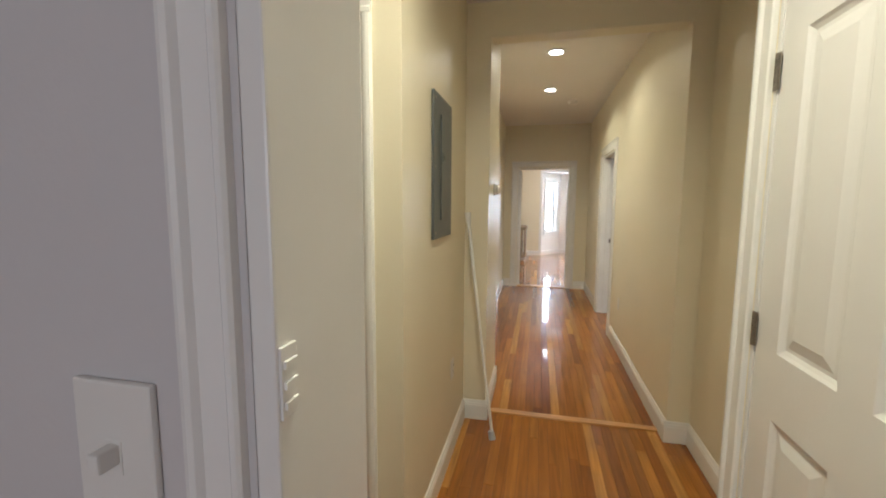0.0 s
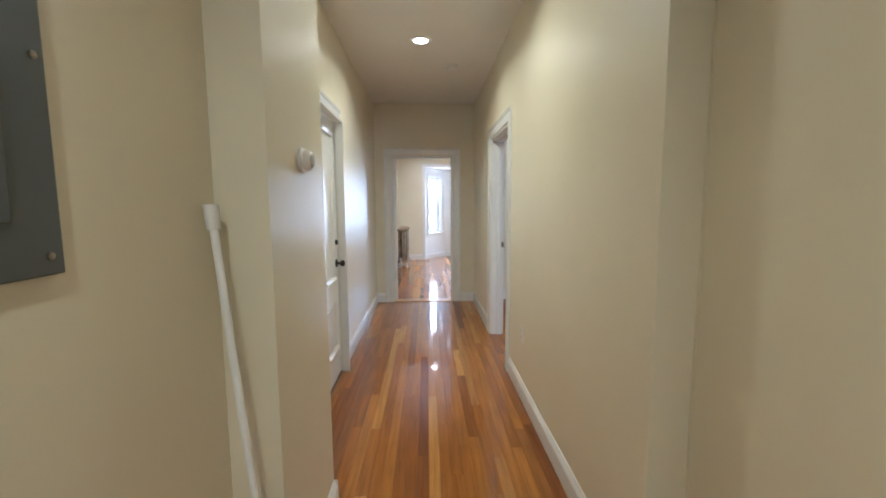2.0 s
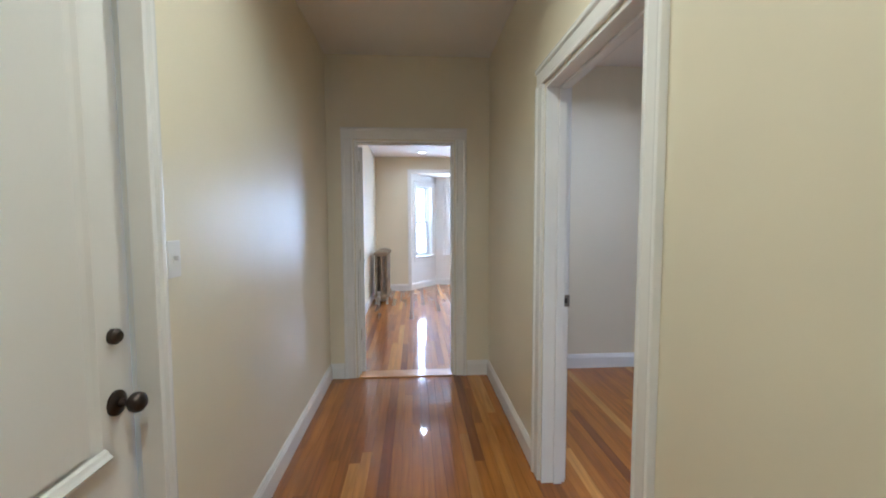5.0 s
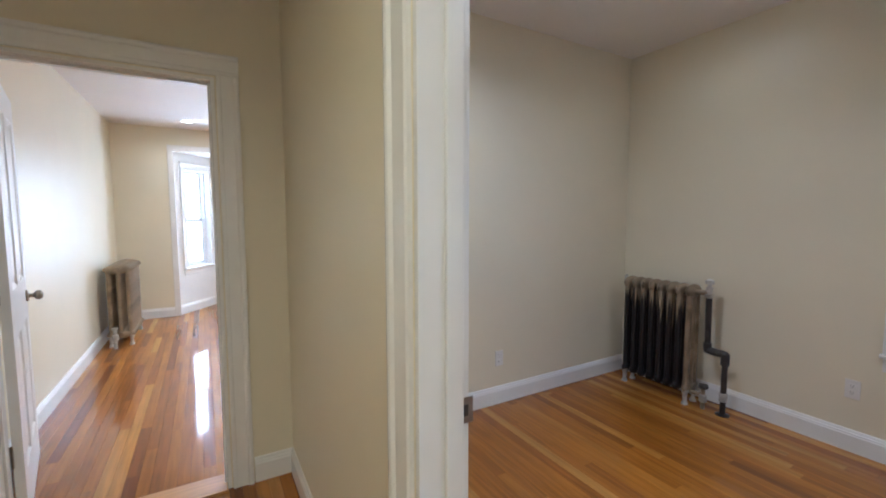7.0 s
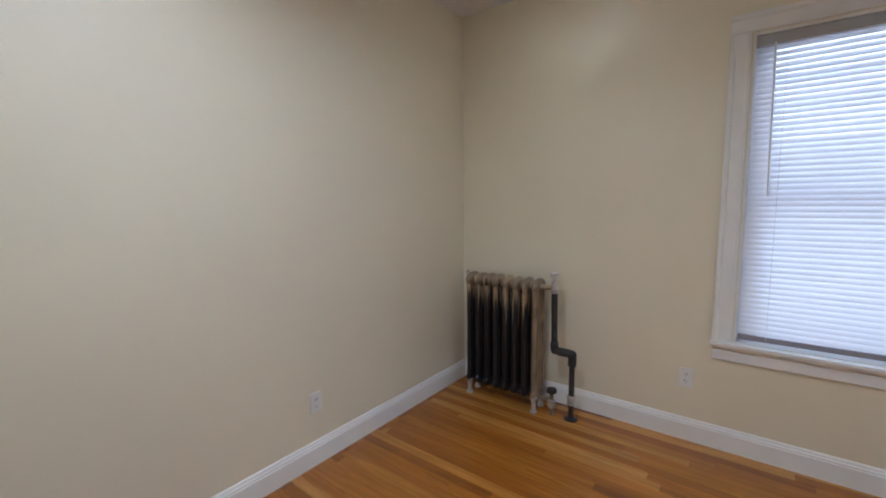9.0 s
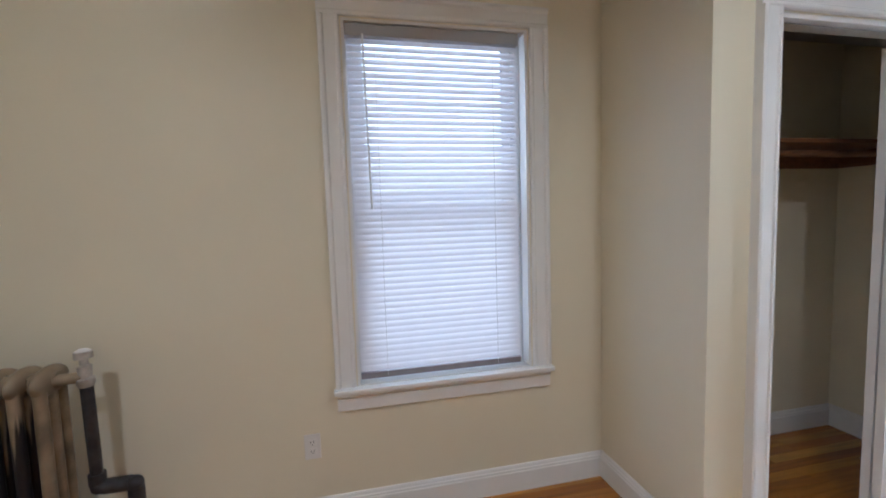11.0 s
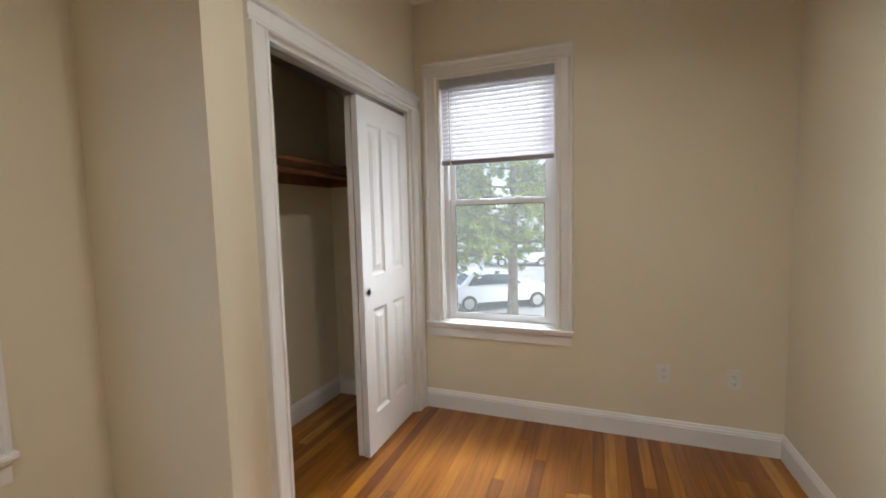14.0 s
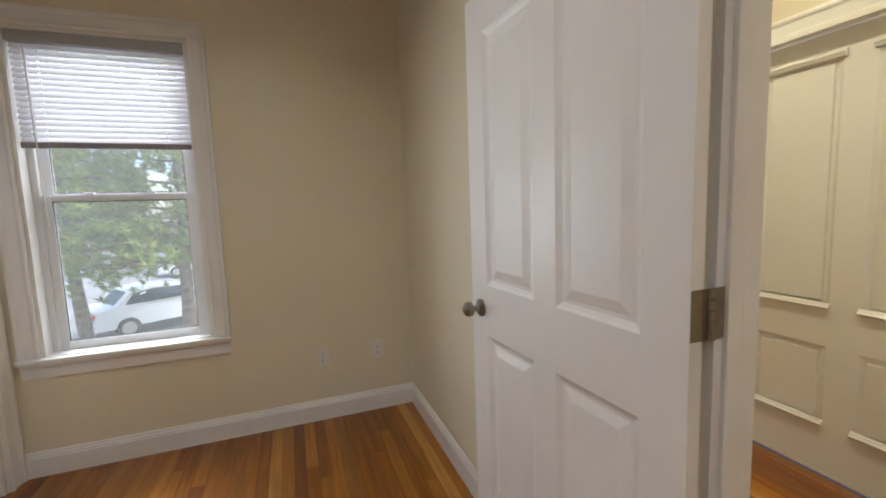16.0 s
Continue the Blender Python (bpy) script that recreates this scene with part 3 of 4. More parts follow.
# closet with sliding doors
cl = thing("closet_doorway", turned(CLOSET, 5.770, -90), "white moulded closet casing around sliding doors", "doorway", kind="structure")
CW = 5.770 - 4.515
jambs(cl, CW, 2.06, 0.12)
cased(cl, CW, 2.06, -1, 0.098, deep=1.5)
part("head_track", box(0.018, CW - 0.018, 0.030, 0.095, 2.010, 2.037), STEEL, cl, "dark metal sliding track")
SLW = 0.592
for k, (x0, yy) in enumerate(((CW - 0.018 - SLW - 0.004, 0.018), (CW - 0.018 - SLW + 0.0, 0.062))):
    sd = thing("sliding_door", cl.matrix_world @ Matrix.Translation((x0, yy, 0.012)),
               "white moulded four-panel sliding closet door, slid open", "door", "sliding closet doors")
    door_leaf("leaf", SLW, 1.996, 0.034, four_panels(SLW, 1.996, 0.22, 0.83, 1.02, 0.13, 0.095, 0.085), sd)
    if k == 0:
        part("finger_pull", lathe([(0.024, 0), (0.024, 0.003), (0.019, 0.003), (0.017, -0.004), (0.002, -0.005)], 20,
                                  Matrix.Translation((0.048, 0, 0.935)) @ Matrix.Rotation(radians(90), 4, "X")), SILV, sd, "round nickel finger pull")
shelf = thing("closet_shelf", Matrix.Translation((4.36, 4.402, 1.62)), "brown wooden closet shelf on cleats with a rail", "shelf")
part("board", box(-0.34, -0.002, 0.002, 1.536, 0.06, 0.08, 0.002), SHELFW, shelf)
part("cleat", box(-0.020, -0.002, 0.002, 1.536, -0.03, 0.058, 0.002), SHELFW, shelf)
part("cleat", box(-0.34, -0.022, 0.002, 0.022, -0.03, 0.058, 0.002), SHELFW, shelf)
part("cleat", box(-0.34, -0.022, 1.516, 1.536, -0.03, 0.058, 0.002), SHELFW, shelf)
part("hanging_rail", rod((-0.28, 0.024, 0.015), (-0.28, 1.534, 0.015), 0.017), SHELFW, shelf)


# ---------------------------------------------------------------- windows
def sash_window(name, m, w, z0, z1, depth, label, casing=0.092, stool=True, meet=0.478):
    """Double-hung window. Local x along the opening, y outwards, the wall's inner face at y=0."""
    win = thing(name, m, label, "window", kind="structure")
    mid = z0 + (z1 - z0) * meet
    cased(win, w, z1, -1, casing, z0)
    part("reveal", box(0, 0.012, 0, depth, z0, z1), TRIM, win)
    part("reveal", box(w - 0.012, w, 0, depth, z0, z1), TRIM, win)
    part("reveal", box(0.012, w - 0.012, 0, depth, z1 - 0.012, z1), TRIM, win)
    if stool:
        part("window_sill", box(-casing - 0.012, w + casing + 0.012, -0.045, 0.0, z0 - 0.022, z0, 0.005), TRIM, win)
        part("window_sill", box(0.0, w, 0.0, depth + 0.05, z0 - 0.020, z0 + 0.004, 0.003), TRIM, win)
        part("apron", run([(0, 0), (0.014, 0.004), (0.016, 0.060), (0.022, 0.070), (0.022, 0.084), (0, 0.085)],
                          (-casing, 0, z0 - 0.108), (w + casing, 0, z0 - 0.108), (0, -1, 0)), TRIM, win)
    f0, f1 = 0.012, w - 0.012
    track = bmesh.new()
    for a, b in ((f0, f0 + 0.030), (f1 - 0.030, f1)):
        add_box(track, a, b, 0.075, depth, z0 + 0.004, z1 - 0.012, 0.002)
    part("window_frame", track, VINYL, win)

    def sash(nm, y, a, b):
        sb = bmesh.new()
        s = 0.040
        add_box(sb, f0 + 0.030, f0 + 0.030 + s, y, y + 0.030, a, b, 0.003)
        add_box(sb, f1 - 0.030 - s, f1 - 0.030, y, y + 0.030, a, b, 0.003)
        add_box(sb, f0 + 0.030 + s, f1 - 0.030 - s, y, y + 0.030, a, a + 0.045, 0.003)
        add_box(sb, f0 + 0.030 + s, f1 - 0.030 - s, y, y + 0.030, b - 0.034, b, 0.003)
        ob = part(nm, sb, VINYL, win)
        gasket = bmesh.new()
        x0, x1, u, v = f0 + 0.030 + s, f1 - 0.030 - s, a + 0.045, b - 0.034
        for g in ((x0, x0 + 0.004, u, v), (x1 - 0.004, x1, u, v), (x0, x1, u, u + 0.004), (x0, x1, v - 0.004, v)):
            add_box(gasket, g[0], g[1], y + 0.008, y + 0.012, g[2], g[3])
        part("gasket", gasket, SLOT, ob)
        pn = part("pane", box(x0, x1, y + 0.013, y + 0.017, u, v), GLASS, ob)
        pn.visible_shadow = False
    sash("lower_sash", 0.085, z0 + 0.004, mid + 0.018)
    sash("upper_sash", 0.120, mid - 0.018, z1 - 0.012)
    # added sheet behind the panes, veils the outdoors with haze
    haze = part("haze_sheet", box(f0 + 0.030, f1 - 0.030, depth - 0.006, depth - 0.003, z0 + 0.006, z1 - 0.014), HAZE, win, "thin pale sheet added for haze over the view")
    haze.visible_shadow = False
    for fx in (0.32, 0.68):
        part("sash_lock", box(w * fx - 0.02, w * fx + 0.02, 0.078, 0.105, mid + 0.018, mid + 0.030, 0.003), VINYL, win)
    part("outer_sill", box(0, w, depth, depth + 0.08, z0 - 0.03, z0 + 0.002), VINYL, win)
    return win


def blind(m, w, top, bottom, label, tilt, pitch=0.0285):
    """A slatted blind hung in a window opening; local axes as the window's."""
    bl = thing("window_blind", m, label, "blind", "slatted window blinds")
    part("headrail", box(0.013, w - 0.013, 0.010, 0.052, top - 0.052, top - 0.001, 0.003), RAILG, bl)
    stack = bottom + 0.022
    count = int((top - 0.055 - stack) / pitch)
    sb = bmesh.new()
    half = 0.0170
    pts = []
    for k in range(5):
        u = -1 + k / 2
        pts.append((u * half, 0.0022 * (1 - u * u)))
    c, s = math.cos(radians(tilt)), math.sin(radians(tilt))
    rows = []
    for x in (0.018, w - 0.018):
        rows.append([sb.verts.new((x, a * c - b * s, a * s + b * c)) for a, b in pts])
    for k in range(4):
        sb.faces.new((rows[0][k], rows[0][k + 1], rows[1][k + 1], rows[1][k]))
    for f in sb.faces:
        f.smooth = True
    mesh = bpy.data.meshes.new("slat")
    sb.to_mesh(mesh)
    sb.free()
    mesh.materials.append(SLAT)
    for k in range(count):
        ob = new("slat", mesh)
        ob.parent = bl
        ob.location = (0, 0.034, top - 0.066 - k * pitch + random.uniform(-0.0006, 0.0006))
        ob.rotation_euler = (random.uniform(-0.03, 0.03), random.uniform(-0.0012, 0.0012), 0)
    part("bottom_rail", box(0.017, w - 0.017, 0.022, 0.046, bottom, bottom + 0.030, 0.004), RAILD, bl)
    for fx in (0.17, 0.83):
        part("ladder_cord", rod((w * fx, 0.018, bottom + 0.01), (w * fx, 0.018, top - 0.05), 0.0009, seg=6), PLAST, bl)
    return bl


# local x runs to the viewer's right: for the east wall that is world -y, for the south wall world -x
mE = turned(BED_E, 7.280, -90)
sash_window("window_1", mE, 0.843, 0.628, 2.228, 0.17, "white double-hung window behind a lowered blind")
b = blind(mE, 0.815, 2.214, 0.645, "white slatted blind lowered to the sill and closed", 60)
part("tilt_wand", rod((0.098, 0.002, 1.42), (0.088, 0.008, 2.17), 0.0045, seg=8), PLAST, b, "clear grey tilt wand")
mS = turned(3.485, BED_S, 180)
sash_window("window_2", mS, 0.777, 0.630, 2.275, 0.15, "white double-hung window with a half raised blind", meet=0.497)
b = blind(mS, 0.777, 2.262, 1.700, "white slatted blind raised above the lower sash", 60)
part("tilt_wand", rod((0.092, 0.002, 1.30), (0.082, 0.008, 2.20), 0.004, seg=8), PLAST, b, "clear grey tilt wand")
sash_window("window_3", BAY1 @ Matrix.Translation((0.26, 0, 0)), 0.52, 0.66, 2.09, 0.12, "white double-hung bay window")
sash_window("window_4", BAY2 @ Matrix.Translation((0.28, 0, 0)), 0.82, 0.66, 2.09, 0.12, "white double-hung bay window")
sash_window("window_5", BAY3 @ Matrix.Translation((0.16, 0, 0)), 0.52, 0.66, 2.09, 0.12, "white double-hung bay window")


# ---------------------------------------------------------------- radiators
def radiator(m, sections, h, label, pitch=0.08, depth=0.19, worn=False):
    """A column radiator. Local x along its length from the valve end, y from the wall outwards."""
    r = thing("radiator", m, label, "radiator")
    mesh = None
    for k in range(sections):
        if mesh is None:
            sb = bmesh.new()
            for y in (0.045, depth / 2, depth - 0.045):
                add_rod(sb, (0, y, 0.12), (0, y, h - 0.055), 0.0215, seg=12)
            for z, rz in ((0.125, 0.045), (h - 0.055, 0.052)):
                add_ball(sb, (0, depth / 2, z), 0.029, depth / 2, rz, 16)
                add_rod(sb, (-pitch / 2, depth / 2, z), (pitch / 2, depth / 2, z), 0.030, seg=12)
            for v in sb.verts:
                v.co.x *= 0.92 + 0.08 * math.cos(v.co.z * 9)
            ob = part("section", sb, IRON, r, smooth=True)
            mesh = ob.data.copy() if worn else ob.data
            if worn:
                mesh.materials[0] = SOOT
        else:
            ob = new("section", mesh)
            ob.parent = r
        ob.location = (k * pitch, 0, 0)
    for x in (0.0, (sections - 1) * pitch):
        for y in (0.04, depth - 0.04):
            part("foot", lathe([(0.024, 0), (0.021, 0.012), (0.014, 0.030), (0.016, 0.07), (0.026, 0.11)], 12, Matrix.Translation((x, y, 0))), SILV, r, smooth=True)
    x = (sections - 1) * pitch
    part("air_vent", lathe([(0.005, 0), (0.005, 0.02), (0.013, 0.022), (0.013, 0.055), (0.006, 0.062)], 12,
                           Matrix.Translation((x + 0.05, depth / 2, h - 0.06))), SILV, r, smooth=True)
    return r


# local x along world +y, local y along world -x (away from the east wall)
rd = radiator(turned(4.195, 8.335, 90), 8, 0.905, "old bronzed cast-iron column radiator with worn paint", 0.073, worn=True)
pw = thing("radiator_pipe", Matrix.Translation((4.10, 8.2, 0)), "dark iron steam pipe with a silver valve", "pipe")
part("riser", rod((0.0, -0.10, 0), (0.0, -0.10, 0.40), 0.018), PIPE, pw)
el = bmesh.new()
for a, c in (((0, -0.10, 0.36), (0, -0.10, 0.42)), ((0, -0.085, 0.435), (0, 0.0, 0.435)), ((0, 0.02, 0.45), (0, 0.02, 0.49))):
    add_rod(el, a, c, 0.027)
add_ball(el, (0, -0.098, 0.43), 0.029)
add_ball(el, (0, 0.015, 0.44), 0.029)
part("elbow", el, PIPE, pw, smooth=True)
part("upper_pipe", rod((0, 0.02, 0.48), (0, 0.025, 0.83), 0.020), PIPE, pw)
part("valve", lathe([(0.022, 0), (0.027, 0.01), (0.027, 0.03), (0.020, 0.035), (0.022, 0.075), (0.014, 0.08), (0.013, 0.10), (0.028, 0.103), (0.028, 0.128), (0.01, 0.132)],
                    16, Matrix.Translation((0, 0.025, 0.815))), SILV, pw, "silver painted radiator valve", smooth=True)
part("valve_cap", lathe([(0.020, 0), (0.024, 0.004), (0.024, 0.026), (0.016, 0.032)], 14, Matrix.Translation((0, 0.025, 0.918))), PLAST, pw, "white plastic valve cap", smooth=True)
part("valve_union", rod((0, 0.03, 0.85), (-0.012, 0.12, 0.85), 0.020), IRON, pw, smooth=True)
part("floor_collar", lathe([(0.045, 0), (0.045, 0.004), (0.024, 0.012), (0.022, 0.014)], 18, Matrix.Translation((0, -0.10, 0))), PIPE, pw)
part("coupling", rod((0, -0.10, 0.10), (0, -0.10, 0.16), 0.026), SILV, pw)
rv = thing("return_valve", Matrix.Translation((4.08, 8.225, 0)), "small floor valve with a dark hand wheel", "valve")
part("stem", rod((0, 0, 0), (0, 0, 0.15), 0.014), IRON, rv)
part("body", lathe([(0.018, 0.05), (0.026, 0.06), (0.026, 0.10), (0.016, 0.11)], 14), SILV, rv, smooth=True)
part("hand_wheel", lathe([(0.012, 0.15), (0.032, 0.155), (0.034, 0.168), (0.030, 0.180), (0.008, 0.184)], 16), PIPE, rv)
part("union", rod((0, 0, 0.10), (0, 0.10, 0.10), 0.015), IRON, rv)

lr = radiator(turned(0.0, 12.75, -90), 10, 0.89, "tarnished bronze cast-iron radiator in the living room", 0.078, 0.26)
lr.matrix_world = turned(0.02, 12.22, 90) @ Matrix.Diagonal((1, -1, 1, 1))
lv = thing("radiator_valve", Matrix.Translation((0.11, 12.12, 0)), "silver radiator valve on a short riser", "valve")
part("stem", rod((0, 0, 0), (0, 0, 0.22), 0.017), SILV, lv)
part("body", lathe([(0.02, 0.08), (0.03, 0.09), (0.03, 0.14), (0.018, 0.15), (0.015, 0.2), (0.028, 0.205), (0.028, 0.225), (0.006, 0.228)], 16), SILV, lv, smooth=True)
part("union", rod((0, 0, 0.12), (0, 0.10, 0.12), 0.016), SILV, lv)


# ---------------------------------------------------------------- ceiling lights and detector
# Builds the real ceiling lights and also the unseen ones added as fill.
def downlight(x, y, z, energy, colour=WARM, spread=150):
    d = thing("recessed_light", Matrix.Translation((x, y, z)), "round recessed LED ceiling light with white trim, lit", "ceiling light", "recessed ceiling lights")
    part("trim", lathe([(0.058, 0.0), (0.058, -0.004), (0.062, -0.008), (0.088, -0.006), (0.092, 0.0)], 32), PLAST, d, smooth=True)
    part("diffuser", lathe([(0.056, -0.001), (0.056, -0.004), (0.03, -0.0045)], 32), LEDGLOW, d, "glowing diffuser")
    lamp("lamp_recessed", "AREA", energy, look((x, y, z - 0.016), (x, y + 0.0001, z - 1)), colour, 0.11, spot=spread)


downlight(0.665, 5.51, CE, 4.4)
downlight(0.645, 6.75, CE, 4.4)
downlight(0.52, 2.50, CV, 7.0)
downlight(3.65, 8.16, CE - 0.012, 0.45, (1.0, 0.95, 0.86), 150)
# next two: added out of view to brighten the bedroom walls
downlight(2.1, 8.05, CE - 0.012, 5.2, (1.0, 0.97, 0.98))
downlight(2.6, 6.0, CE - 0.012, 3.8, (1.0, 0.97, 0.92))
downlight(0.85, 12.94, CE - 0.16, 2, (1.0, 0.95, 0.86))
# added out of view, fills the living room walls
downlight(2.4, 11.0, CE - 0.16, 20, (1.0, 0.95, 0.86))
sm = thing("smoke_detector", Matrix.Translation((0.94, 7.38, CE)), "round white ceiling smoke detector", "smoke detector")
part("base", lathe([(0.068, 0), (0.068, -0.010), (0.060, -0.014)], 28), PLAST, sm, smooth=True)
part("cover", lathe([(0.060, -0.014), (0.060, -0.028), (0.048, -0.038), (0.01, -0.040)], 28), PLAST, sm, smooth=True)


# ---------------------------------------------------------------- wall fittings
def outlet(m, label="white duplex wall outlet with its cover plate"):
    """Cover plate in local x-z, looking along local -y."""
    o = thing("wall_outlet", m, label, "outlet", "wall outlets")
    part("plate", box(-0.035, 0.035, -0.006, 0, -0.057, 0.057, 0.0025), PLAST, o)
    for z in (-0.02, 0.02):
        f = part("socket", box(-0.017, 0.017, -0.0085, -0.006, z - 0.014, z + 0.014, 0.001), PLAST, o)
        sl = bmesh.new()
        for x in (-0.007, 0.006):
            add_box(sl, x - 0.0012, x + 0.0012, -0.0091, -0.0084, z - 0.001, z + 0.008)
        add_rod(sl, (0, -0.0091, z - 0.008), (0, -0.0084, z - 0.008), 0.0025, seg=8)
        part("slots", sl, SLOT, f)
    return o


def switch(m, label, toggles=1):
    s = thing("light_switch", m, label, "switch")
    w = 0.035 + 0.023 * (toggles - 1)
    part("plate", box(-w, w, -0.006, 0, -0.057, 0.057, 0.0025), PLAST, s)
    for k in range(toggles):
        x = (k - (toggles - 1) / 2) * 0.046
        tb = bmesh.new()
        add_box(tb, x - 0.005, x + 0.005, -0.022, -0.006, -0.004, 0.011, 0.002)
        part("toggle", tb, PLAST, s)
        part("toggle_slot", box(x - 0.0065, x + 0.0065, -0.0066, -0.0058, -0.013, 0.013), PLAST, s)
    return s


outlet(turned(2.855, BED_N, 0, 0.345))
outlet(turned(BED_E, 7.49, -90, 0.376))
outlet(turned(2.104, BED_S, 180, 0.407), "white wall plate nearly hidden in its wall colour")
outlet(turned(1.753, BED_S, 180, 0.409))
outlet(turned(HALL_E, 5.93, -90, 0.47))
outlet(turned(0.088, 3.87, 90, 0.50))
switch(turned(-0.04, 6.66, 90, 1.27), "white toggle light switch beside the old door")
switch(turned(0.262, 1.825, 0, 1.275), "white toggle light switch on grey paint")

th = thing("lock_cylinder", turned(0.240, 4.57, 90, 1.555), "round white painted lock cylinder on the wall", "lock")
R = Matrix.Rotation(radians(90), 4, "X") @ Matrix.Diagonal((0.88, 0.88, 0.95, 1))
part("base", lathe([(0.048, 0), (0.050, 0.010), (0.046, 0.014), (0.040, 0.018)], 28, R), PLAST, th, smooth=True)
part("body", lathe([(0.040, 0.018), (0.040, 0.030), (0.036, 0.038), (0.029, 0.042)], 28, R), PLAST, th, smooth=True)
part("keyway", lathe([(0.029, 0.042), (0.026, 0.047), (0.012, 0.049), (0.003, 0.049)], 24, R), SILV, th, "grey metal lock face", smooth=True)

pn = thing("electrical_panel", turned(0.088, 3.388, 90, 1.294), "dark grey steel electrical panel with a narrow door", "electrical panel")
PW, PH = 0.368, 0.656
part("cover", box(0, PW, -0.014, 0, 0, PH, 0.003), PANEL, pn)
pd = part("panel_door", box(0.115, 0.285, -0.021, -0.0135, 0.085, PH - 0.085, 0.003), PANEL, pn)
part("latch", box(0.128, 0.168, -0.026, -0.0205, 0.355, 0.400, 0.003), PANEL, pd)
part("latch_slot", box(0.142, 0.154, -0.0275, -0.0255, 0.370, 0.385), SLOT, pd)
for x, z in ((0.025, 0.03), (PW - 0.025, 0.03), (0.025, PH - 0.03), (PW - 0.025, PH - 0.03), (PW - 0.02, PH * 0.5), (0.02, PH * 0.5)):
    part("screw", lathe([(0.007, 0), (0.007, 0.003), (0.003, 0.0045)], 10, Matrix.Translation((x, -0.014, z)) @ R), STEEL, pn)

# curtain rod leaning in the corner of the vestibule
rp = thing("tension_rod", Matrix.Translation((0.312, 4.035, 0)), "white enamelled tension rod leaning in the corner", "rod")
top = Vector((-0.194, 0.146, 1.40))
part("lower_tube", rod((0, 0, 0.045), top * 0.55, 0.0085), WHITEM, rp, smooth=True)
part("upper_tube", rod(top * 0.55, top * 0.97, 0.0105), WHITEM, rp, smooth=True)
part("end_cap", rod(top * 0.955, top, 0.017, 0.020), PLAST, rp, "white rubber end cap", smooth=True)
part("end_cap", rod((0.004, -0.003, 0.0), top * 0.035, 0.021, 0.018), RAILG, rp, "grey rubber end cap", smooth=True)

# ---------------------------------------------------------------- outside
GZ = -2.4
structure("ground", box(-800, 800, -800, 800, GZ - 0.3, GZ), GROUND, "grey asphalt parking ground", "ground")
structure("ground_bank", box(-6, 12, -6.0, 3.0, GZ, GZ + 0.05), EARTH, "dry earth bank with leaf litter", "ground")


def car(m, label, paint, tail=True):
    """A parked saloon car. Local x forwards, from the rear bumper at x=0."""
    c = thing("car", m, label, "car", "parked cars")
    prof = [(0.02, 0.35), (0.0, 0.60), (0.08, 0.92), (0.55, 1.02), (0.95, 1.40), (1.6, 1.50), (2.5, 1.46), (3.25, 1.02), (4.25, 0.86), (4.5, 0.66), (4.52, 0.35)]
    bm = bmesh.new()
    L = []
    for y, k in ((-0.88, 0), (-0.80, 1), (0.80, 1), (0.88, 0)):
        L.append([bm.verts.new((x, y * (0.86 if z > 1.1 else 1.0), z if k or z < 0.95 else z - 0.05)) for x, z in prof])
    for a, b2 in zip(L, L[1:]):
        for k in range(len(prof) - 1):
            bm.faces.new((a[k], a[k + 1], b2[k + 1], b2[k]))
        bm.faces.new((a[-1], a[0], b2[0], b2[-1]))
    bm.faces.new(L[0])
    bm.faces.new(L[-1][::-1])
    bmesh.ops.recalc_face_normals(bm, faces=bm.faces)
    part("body", bm, paint, c, smooth=True)
    for s in (-1, 1):
        w = bmesh.new()
        pts = [(0.80, 1.04), (1.08, 1.36), (1.65, 1.43), (2.42, 1.39), (3.0, 1.03)]
        w.faces.new([w.verts.new((x, s * (0.885 if z < 1.1 else 0.772), z)) for x, z in pts])
        bmesh.ops.solidify(w, geom=w.faces, thickness=0.02)
        part("side_window", w, CARGL, c)
    for a, b2, nm in (((0.56, 1.035), (0.93, 1.385), "rear_window"), ((3.22, 1.045), (2.53, 1.455), "windscreen")):
        w = bmesh.new()
        w.faces.new([w.verts.new(p) for p in ((a[0], -0.66, a[1]), (a[0], 0.66, a[1]), (b2[0], 0.58, b2[1]), (b2[0], -0.58, b2[1]))])
        bmesh.ops.solidify(w, geom=w.faces, thickness=0.025)
        part(nm, w, CARGL, c)
    for x in (0.85, 3.65):
        for s in (-1, 1):
            wh = part("tyre", rod((x, s * 0.70, 0.32), (x, s * 0.895, 0.32), 0.32, seg=24), TYRE, c)
            part("rim", rod((x, s * 0.88, 0.32), (x, s * 0.905, 0.32), 0.20, seg=16), SILV, wh)
    for s in (-1, 1):
        part("tail_lamp", box(-0.012, 0.14, s * 0.86, s * 0.62, 0.72, 0.90, 0.02), REDL, c)
    return c


car(turned(8.3, -8.3, 212, GZ), "white parked hatchback with a red tail lamp", CARW)
car(turned(5.6, -23.5, 16, GZ), "white parked saloon further off", CARW)
car(turned(9.5, -30.0, 12, GZ), "silver parked saloon behind the others", CARG)
car(turned(-1.5, -22.0, 14, GZ), "white parked car at the far side", CARW)


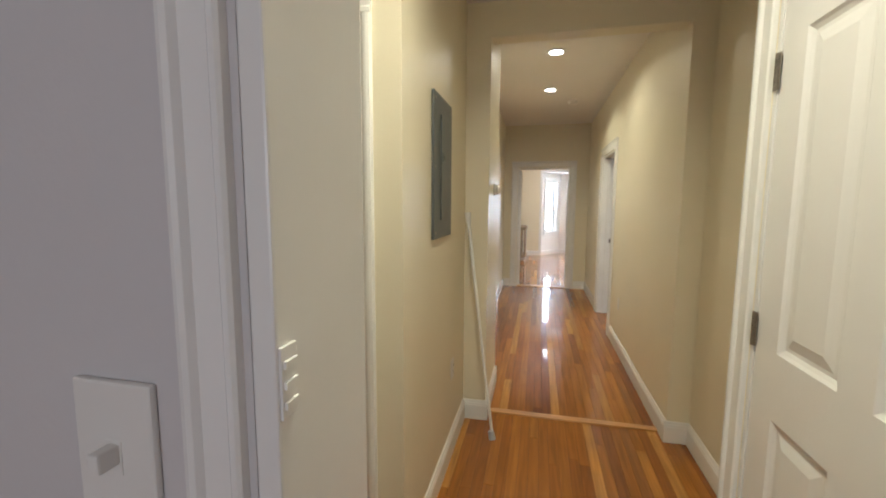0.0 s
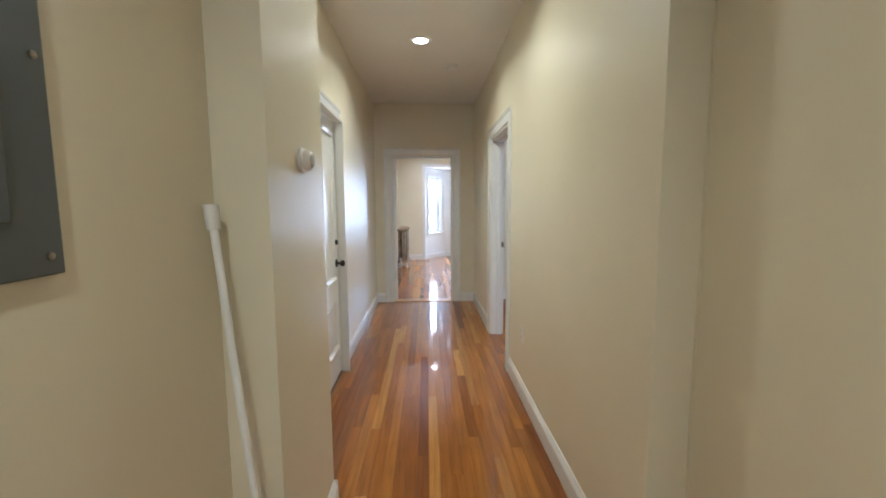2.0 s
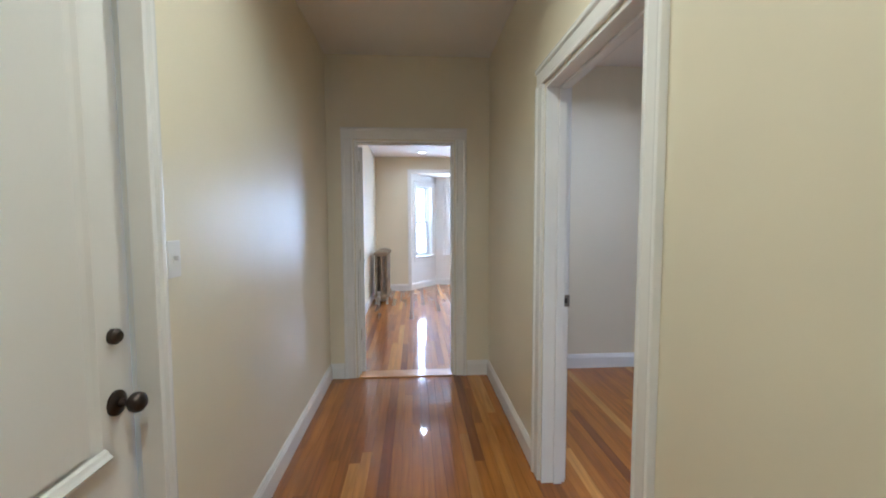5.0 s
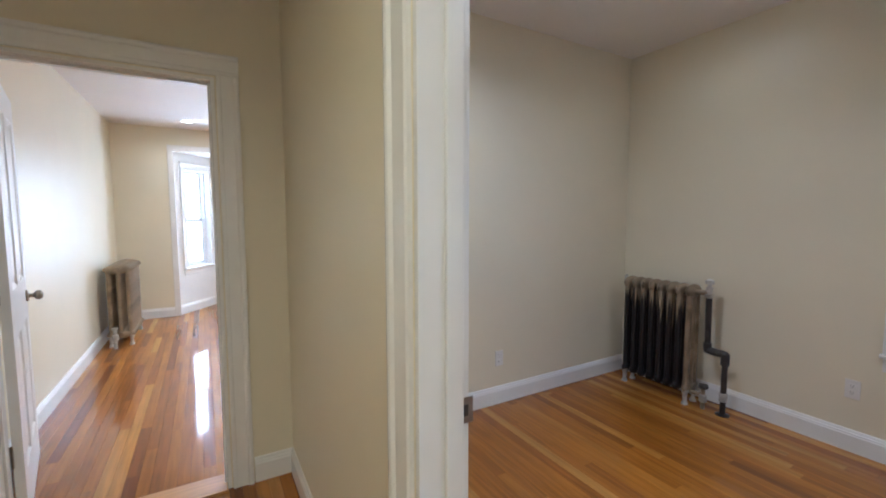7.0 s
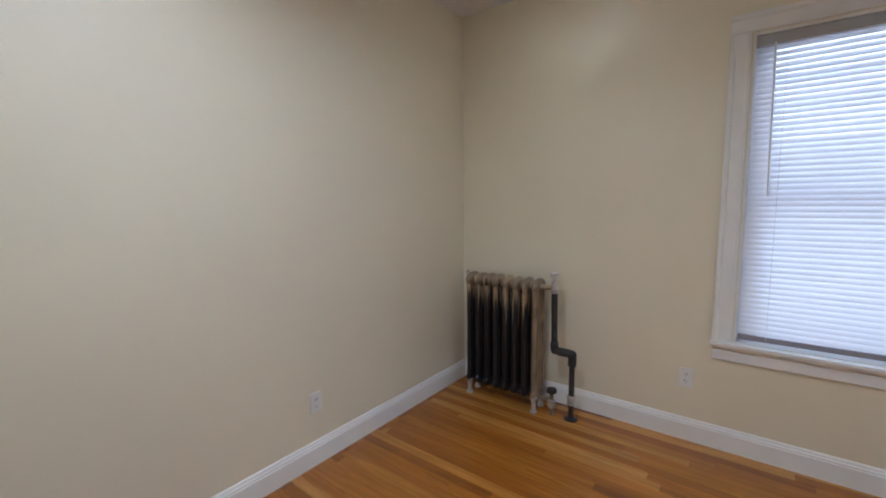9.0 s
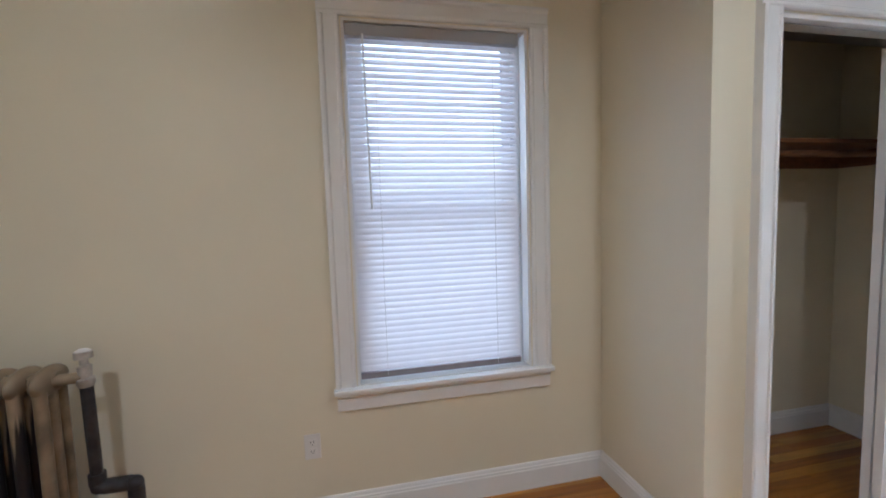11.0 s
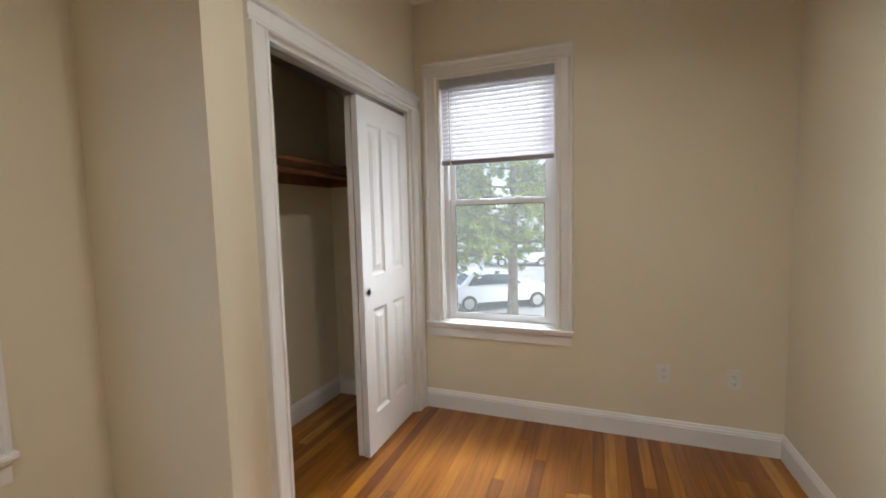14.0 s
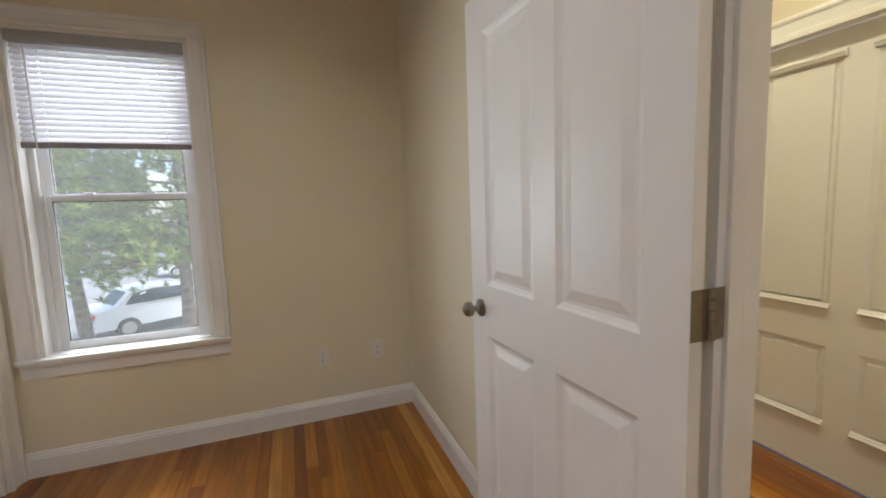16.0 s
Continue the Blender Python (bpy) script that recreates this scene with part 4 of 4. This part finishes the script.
def pine(x, y, height, seed, label):
    """A tapered trunk, drooping limbs and many small needle tufts."""
    rnd = random.Random(seed)
    t = thing("pine_tree", Matrix.Translation((x, y, GZ)), label, "tree")
    tb = bmesh.new()
    p = Vector((0, 0, 0))
    r = 0.19
    n = 10
    for k in range(n):
        q = p + Vector((rnd.uniform(-0.06, 0.06), rnd.uniform(-0.06, 0.06), height / n))
        add_rod(tb, p, q, r, r * 0.87, 12)
        p, r = q, r * 0.87
    part("trunk", tb, BARK, t, smooth=True)
    lb = bmesh.new()
    verts, faces = [], []
    for k in range(64):
        z = 2.5 + (height - 2.7) * (k / 64) + rnd.uniform(-0.15, 0.15)
        ang = rnd.uniform(0, 2 * math.pi)
        reach = (4.0 - 2.6 * (z / height)) * rnd.uniform(0.6, 1.1)
        a = Vector((0, 0, z))
        mid = a + Vector((math.cos(ang) * reach * 0.5, math.sin(ang) * reach * 0.5, 0.12))
        b = a + Vector((math.cos(ang) * reach, math.sin(ang) * reach, rnd.uniform(-0.55, 0.1)))
        add_rod(lb, a, mid, 0.035, 0.022, 6)
        add_rod(lb, mid, b, 0.022, 0.008, 6)
        for j in range(34):
            u = rnd.uniform(0.25, 1.05)
            c = (a.lerp(mid, u * 2) if u < 0.5 else mid.lerp(b, u * 2 - 1)) + Vector([rnd.gauss(0, 0.28) for _ in range(3)])
            for _ in range(26):
                d = Vector([rnd.gauss(0, 1) for _ in range(3)]).normalized() * rnd.uniform(0.12, 0.26)
                side = d.cross(Vector((rnd.random(), rnd.random(), rnd.random()))).normalized() * 0.017
                i = len(verts)
                verts += [c - side, c + side, c + d + side * 0.3]
                faces.append((i, i + 1, i + 2))
    part("limbs", lb, BARK, t)
    mesh = bpy.data.meshes.new("crown")
    mesh.from_pydata(verts, [], faces)
    mesh.materials.append(NEEDLE)
    cr = new("crown", mesh)
    cr.parent = t
    cr["kind"] = "stuff"
    return t


pine(4.85, -4.9, 9.0, 3, "tall pine with a bare lower trunk and drooping green branches")
pine(7.3, -5.8, 8.0, 5, "green pine standing behind the parked cars' bank")

# ---------------------------------------------------------------- floors: slabs with oak strips
for name, dims in (("subfloor_south", (-1.2, 2.3, -1.6, 4.28)), ("subfloor", (-1.2, 4.4, 4.28, 15.0))):
    structure(name, box(*dims, -0.12, -0.012), JOINT, "dark subfloor under the strips", "floor")


def strips(name, x0, x1, y0, y1, width, label, limit, seed, along="y", near=None):
    """Strip flooring: each strip its own piece with eased edges; those past the limit joined."""
    rnd = random.Random(seed)
    fl = structure(name, box(x0, x1, y0, y1, -0.011, -0.004), JOINT, label, "floor")
    unit = {}
    pieces = []
    n = max(1, round((x1 - x0) / width))
    w = (x1 - x0) / n
    for k in range(n):
        y = y0 - rnd.uniform(0, 0.9)
        while y < y1:
            ln = rnd.choice((0.6, 0.9, 1.2, 1.5, 1.8, 2.1))
            a, b = max(y, y0), min(y + ln, y1)
            if b - a > 0.02:
                pieces.append((x0 + k * w, a, b))
            y += ln
    if near:
        pieces.sort(key=lambda p: abs(p[0] - near[0]) + abs((p[1] + p[2]) / 2 - near[1]))
    g, e = 0.0003, 0.0005

    def shape(a, b, ox=0.0):
        lo = [(ox + g, a + g), (ox + w - g, a + g), (ox + w - g, b - g), (ox + g, b - g)]
        hi = [(ox + g + e, a + g + e), (ox + w - g - e, a + g + e), (ox + w - g - e, b - g - e), (ox + g + e, b - g - e)]
        return [(*p, -0.006) for p in lo] + [(*p, -0.0008) for p in lo] + [(*p, 0.0) for p in hi]
    quads = [(8, 9, 10, 11)] + [(i + k, i + (k + 1) % 4, i + 4 + (k + 1) % 4, i + 4 + k) for i in (0, 4) for k in range(4)]
    for x, a, b in pieces[:limit]:
        key = round(b - a, 2)
        ln = b - a
        mesh = unit.get((key, ln))
        if mesh is None:
            mesh = bpy.data.meshes.new("plank")
            mesh.from_pydata(shape(0, ln), [], quads)
            mesh.materials.append(OAK)
            unit[(key, ln)] = mesh
        ob = new("plank", mesh)
        ob.parent = fl
        ob.location = (x, a, rnd.uniform(-0.0001, 0.0001))
    rest = pieces[limit:]
    if rest:
        v, f = [], []
        for x, a, b in rest:
            i = len(v)
            v += shape(a, b, x)
            f += [tuple(i + q for q in quad) for quad in quads]
        mesh = bpy.data.meshes.new("far_planks")
        mesh.from_pydata(v, [], f)
        mesh.materials.append(OAK)
        ob = new("far_planks", mesh)
        ob.parent = fl
        ob["kind"] = "stuff"
    return fl


strips("floor_vestibule", -1.1, 1.50, 1.98, STRIP, 0.057, "glossy golden oak strip floor", 220, 11, near=(0.8, 3.4))
strips("floor_hall", -0.04, HALL_E + 0.16, STRIP, 9.0, 0.060, "glossy varnished oak strip floor in mixed browns", 300, 12, near=(0.7, 6.5))
strips("floor_bedroom", HALL_E + 0.16, 4.36, BED_S, BED_N, 0.060, "glossy varnished oak strip floor in the bedroom", 300, 13, near=(2.8, 6.0))
strips("floor_living", -0.04, 4.3, 9.0, 14.3, 0.060, "glossy varnished oak strip floor in the living room", 250, 14, near=(0.6, 10.5))
strips("floor_kitchen", -1.1, 2.2, -1.5, 1.98, 0.060, "oak strip floor of the kitchen", 60, 15, near=(0.6, 1.5))
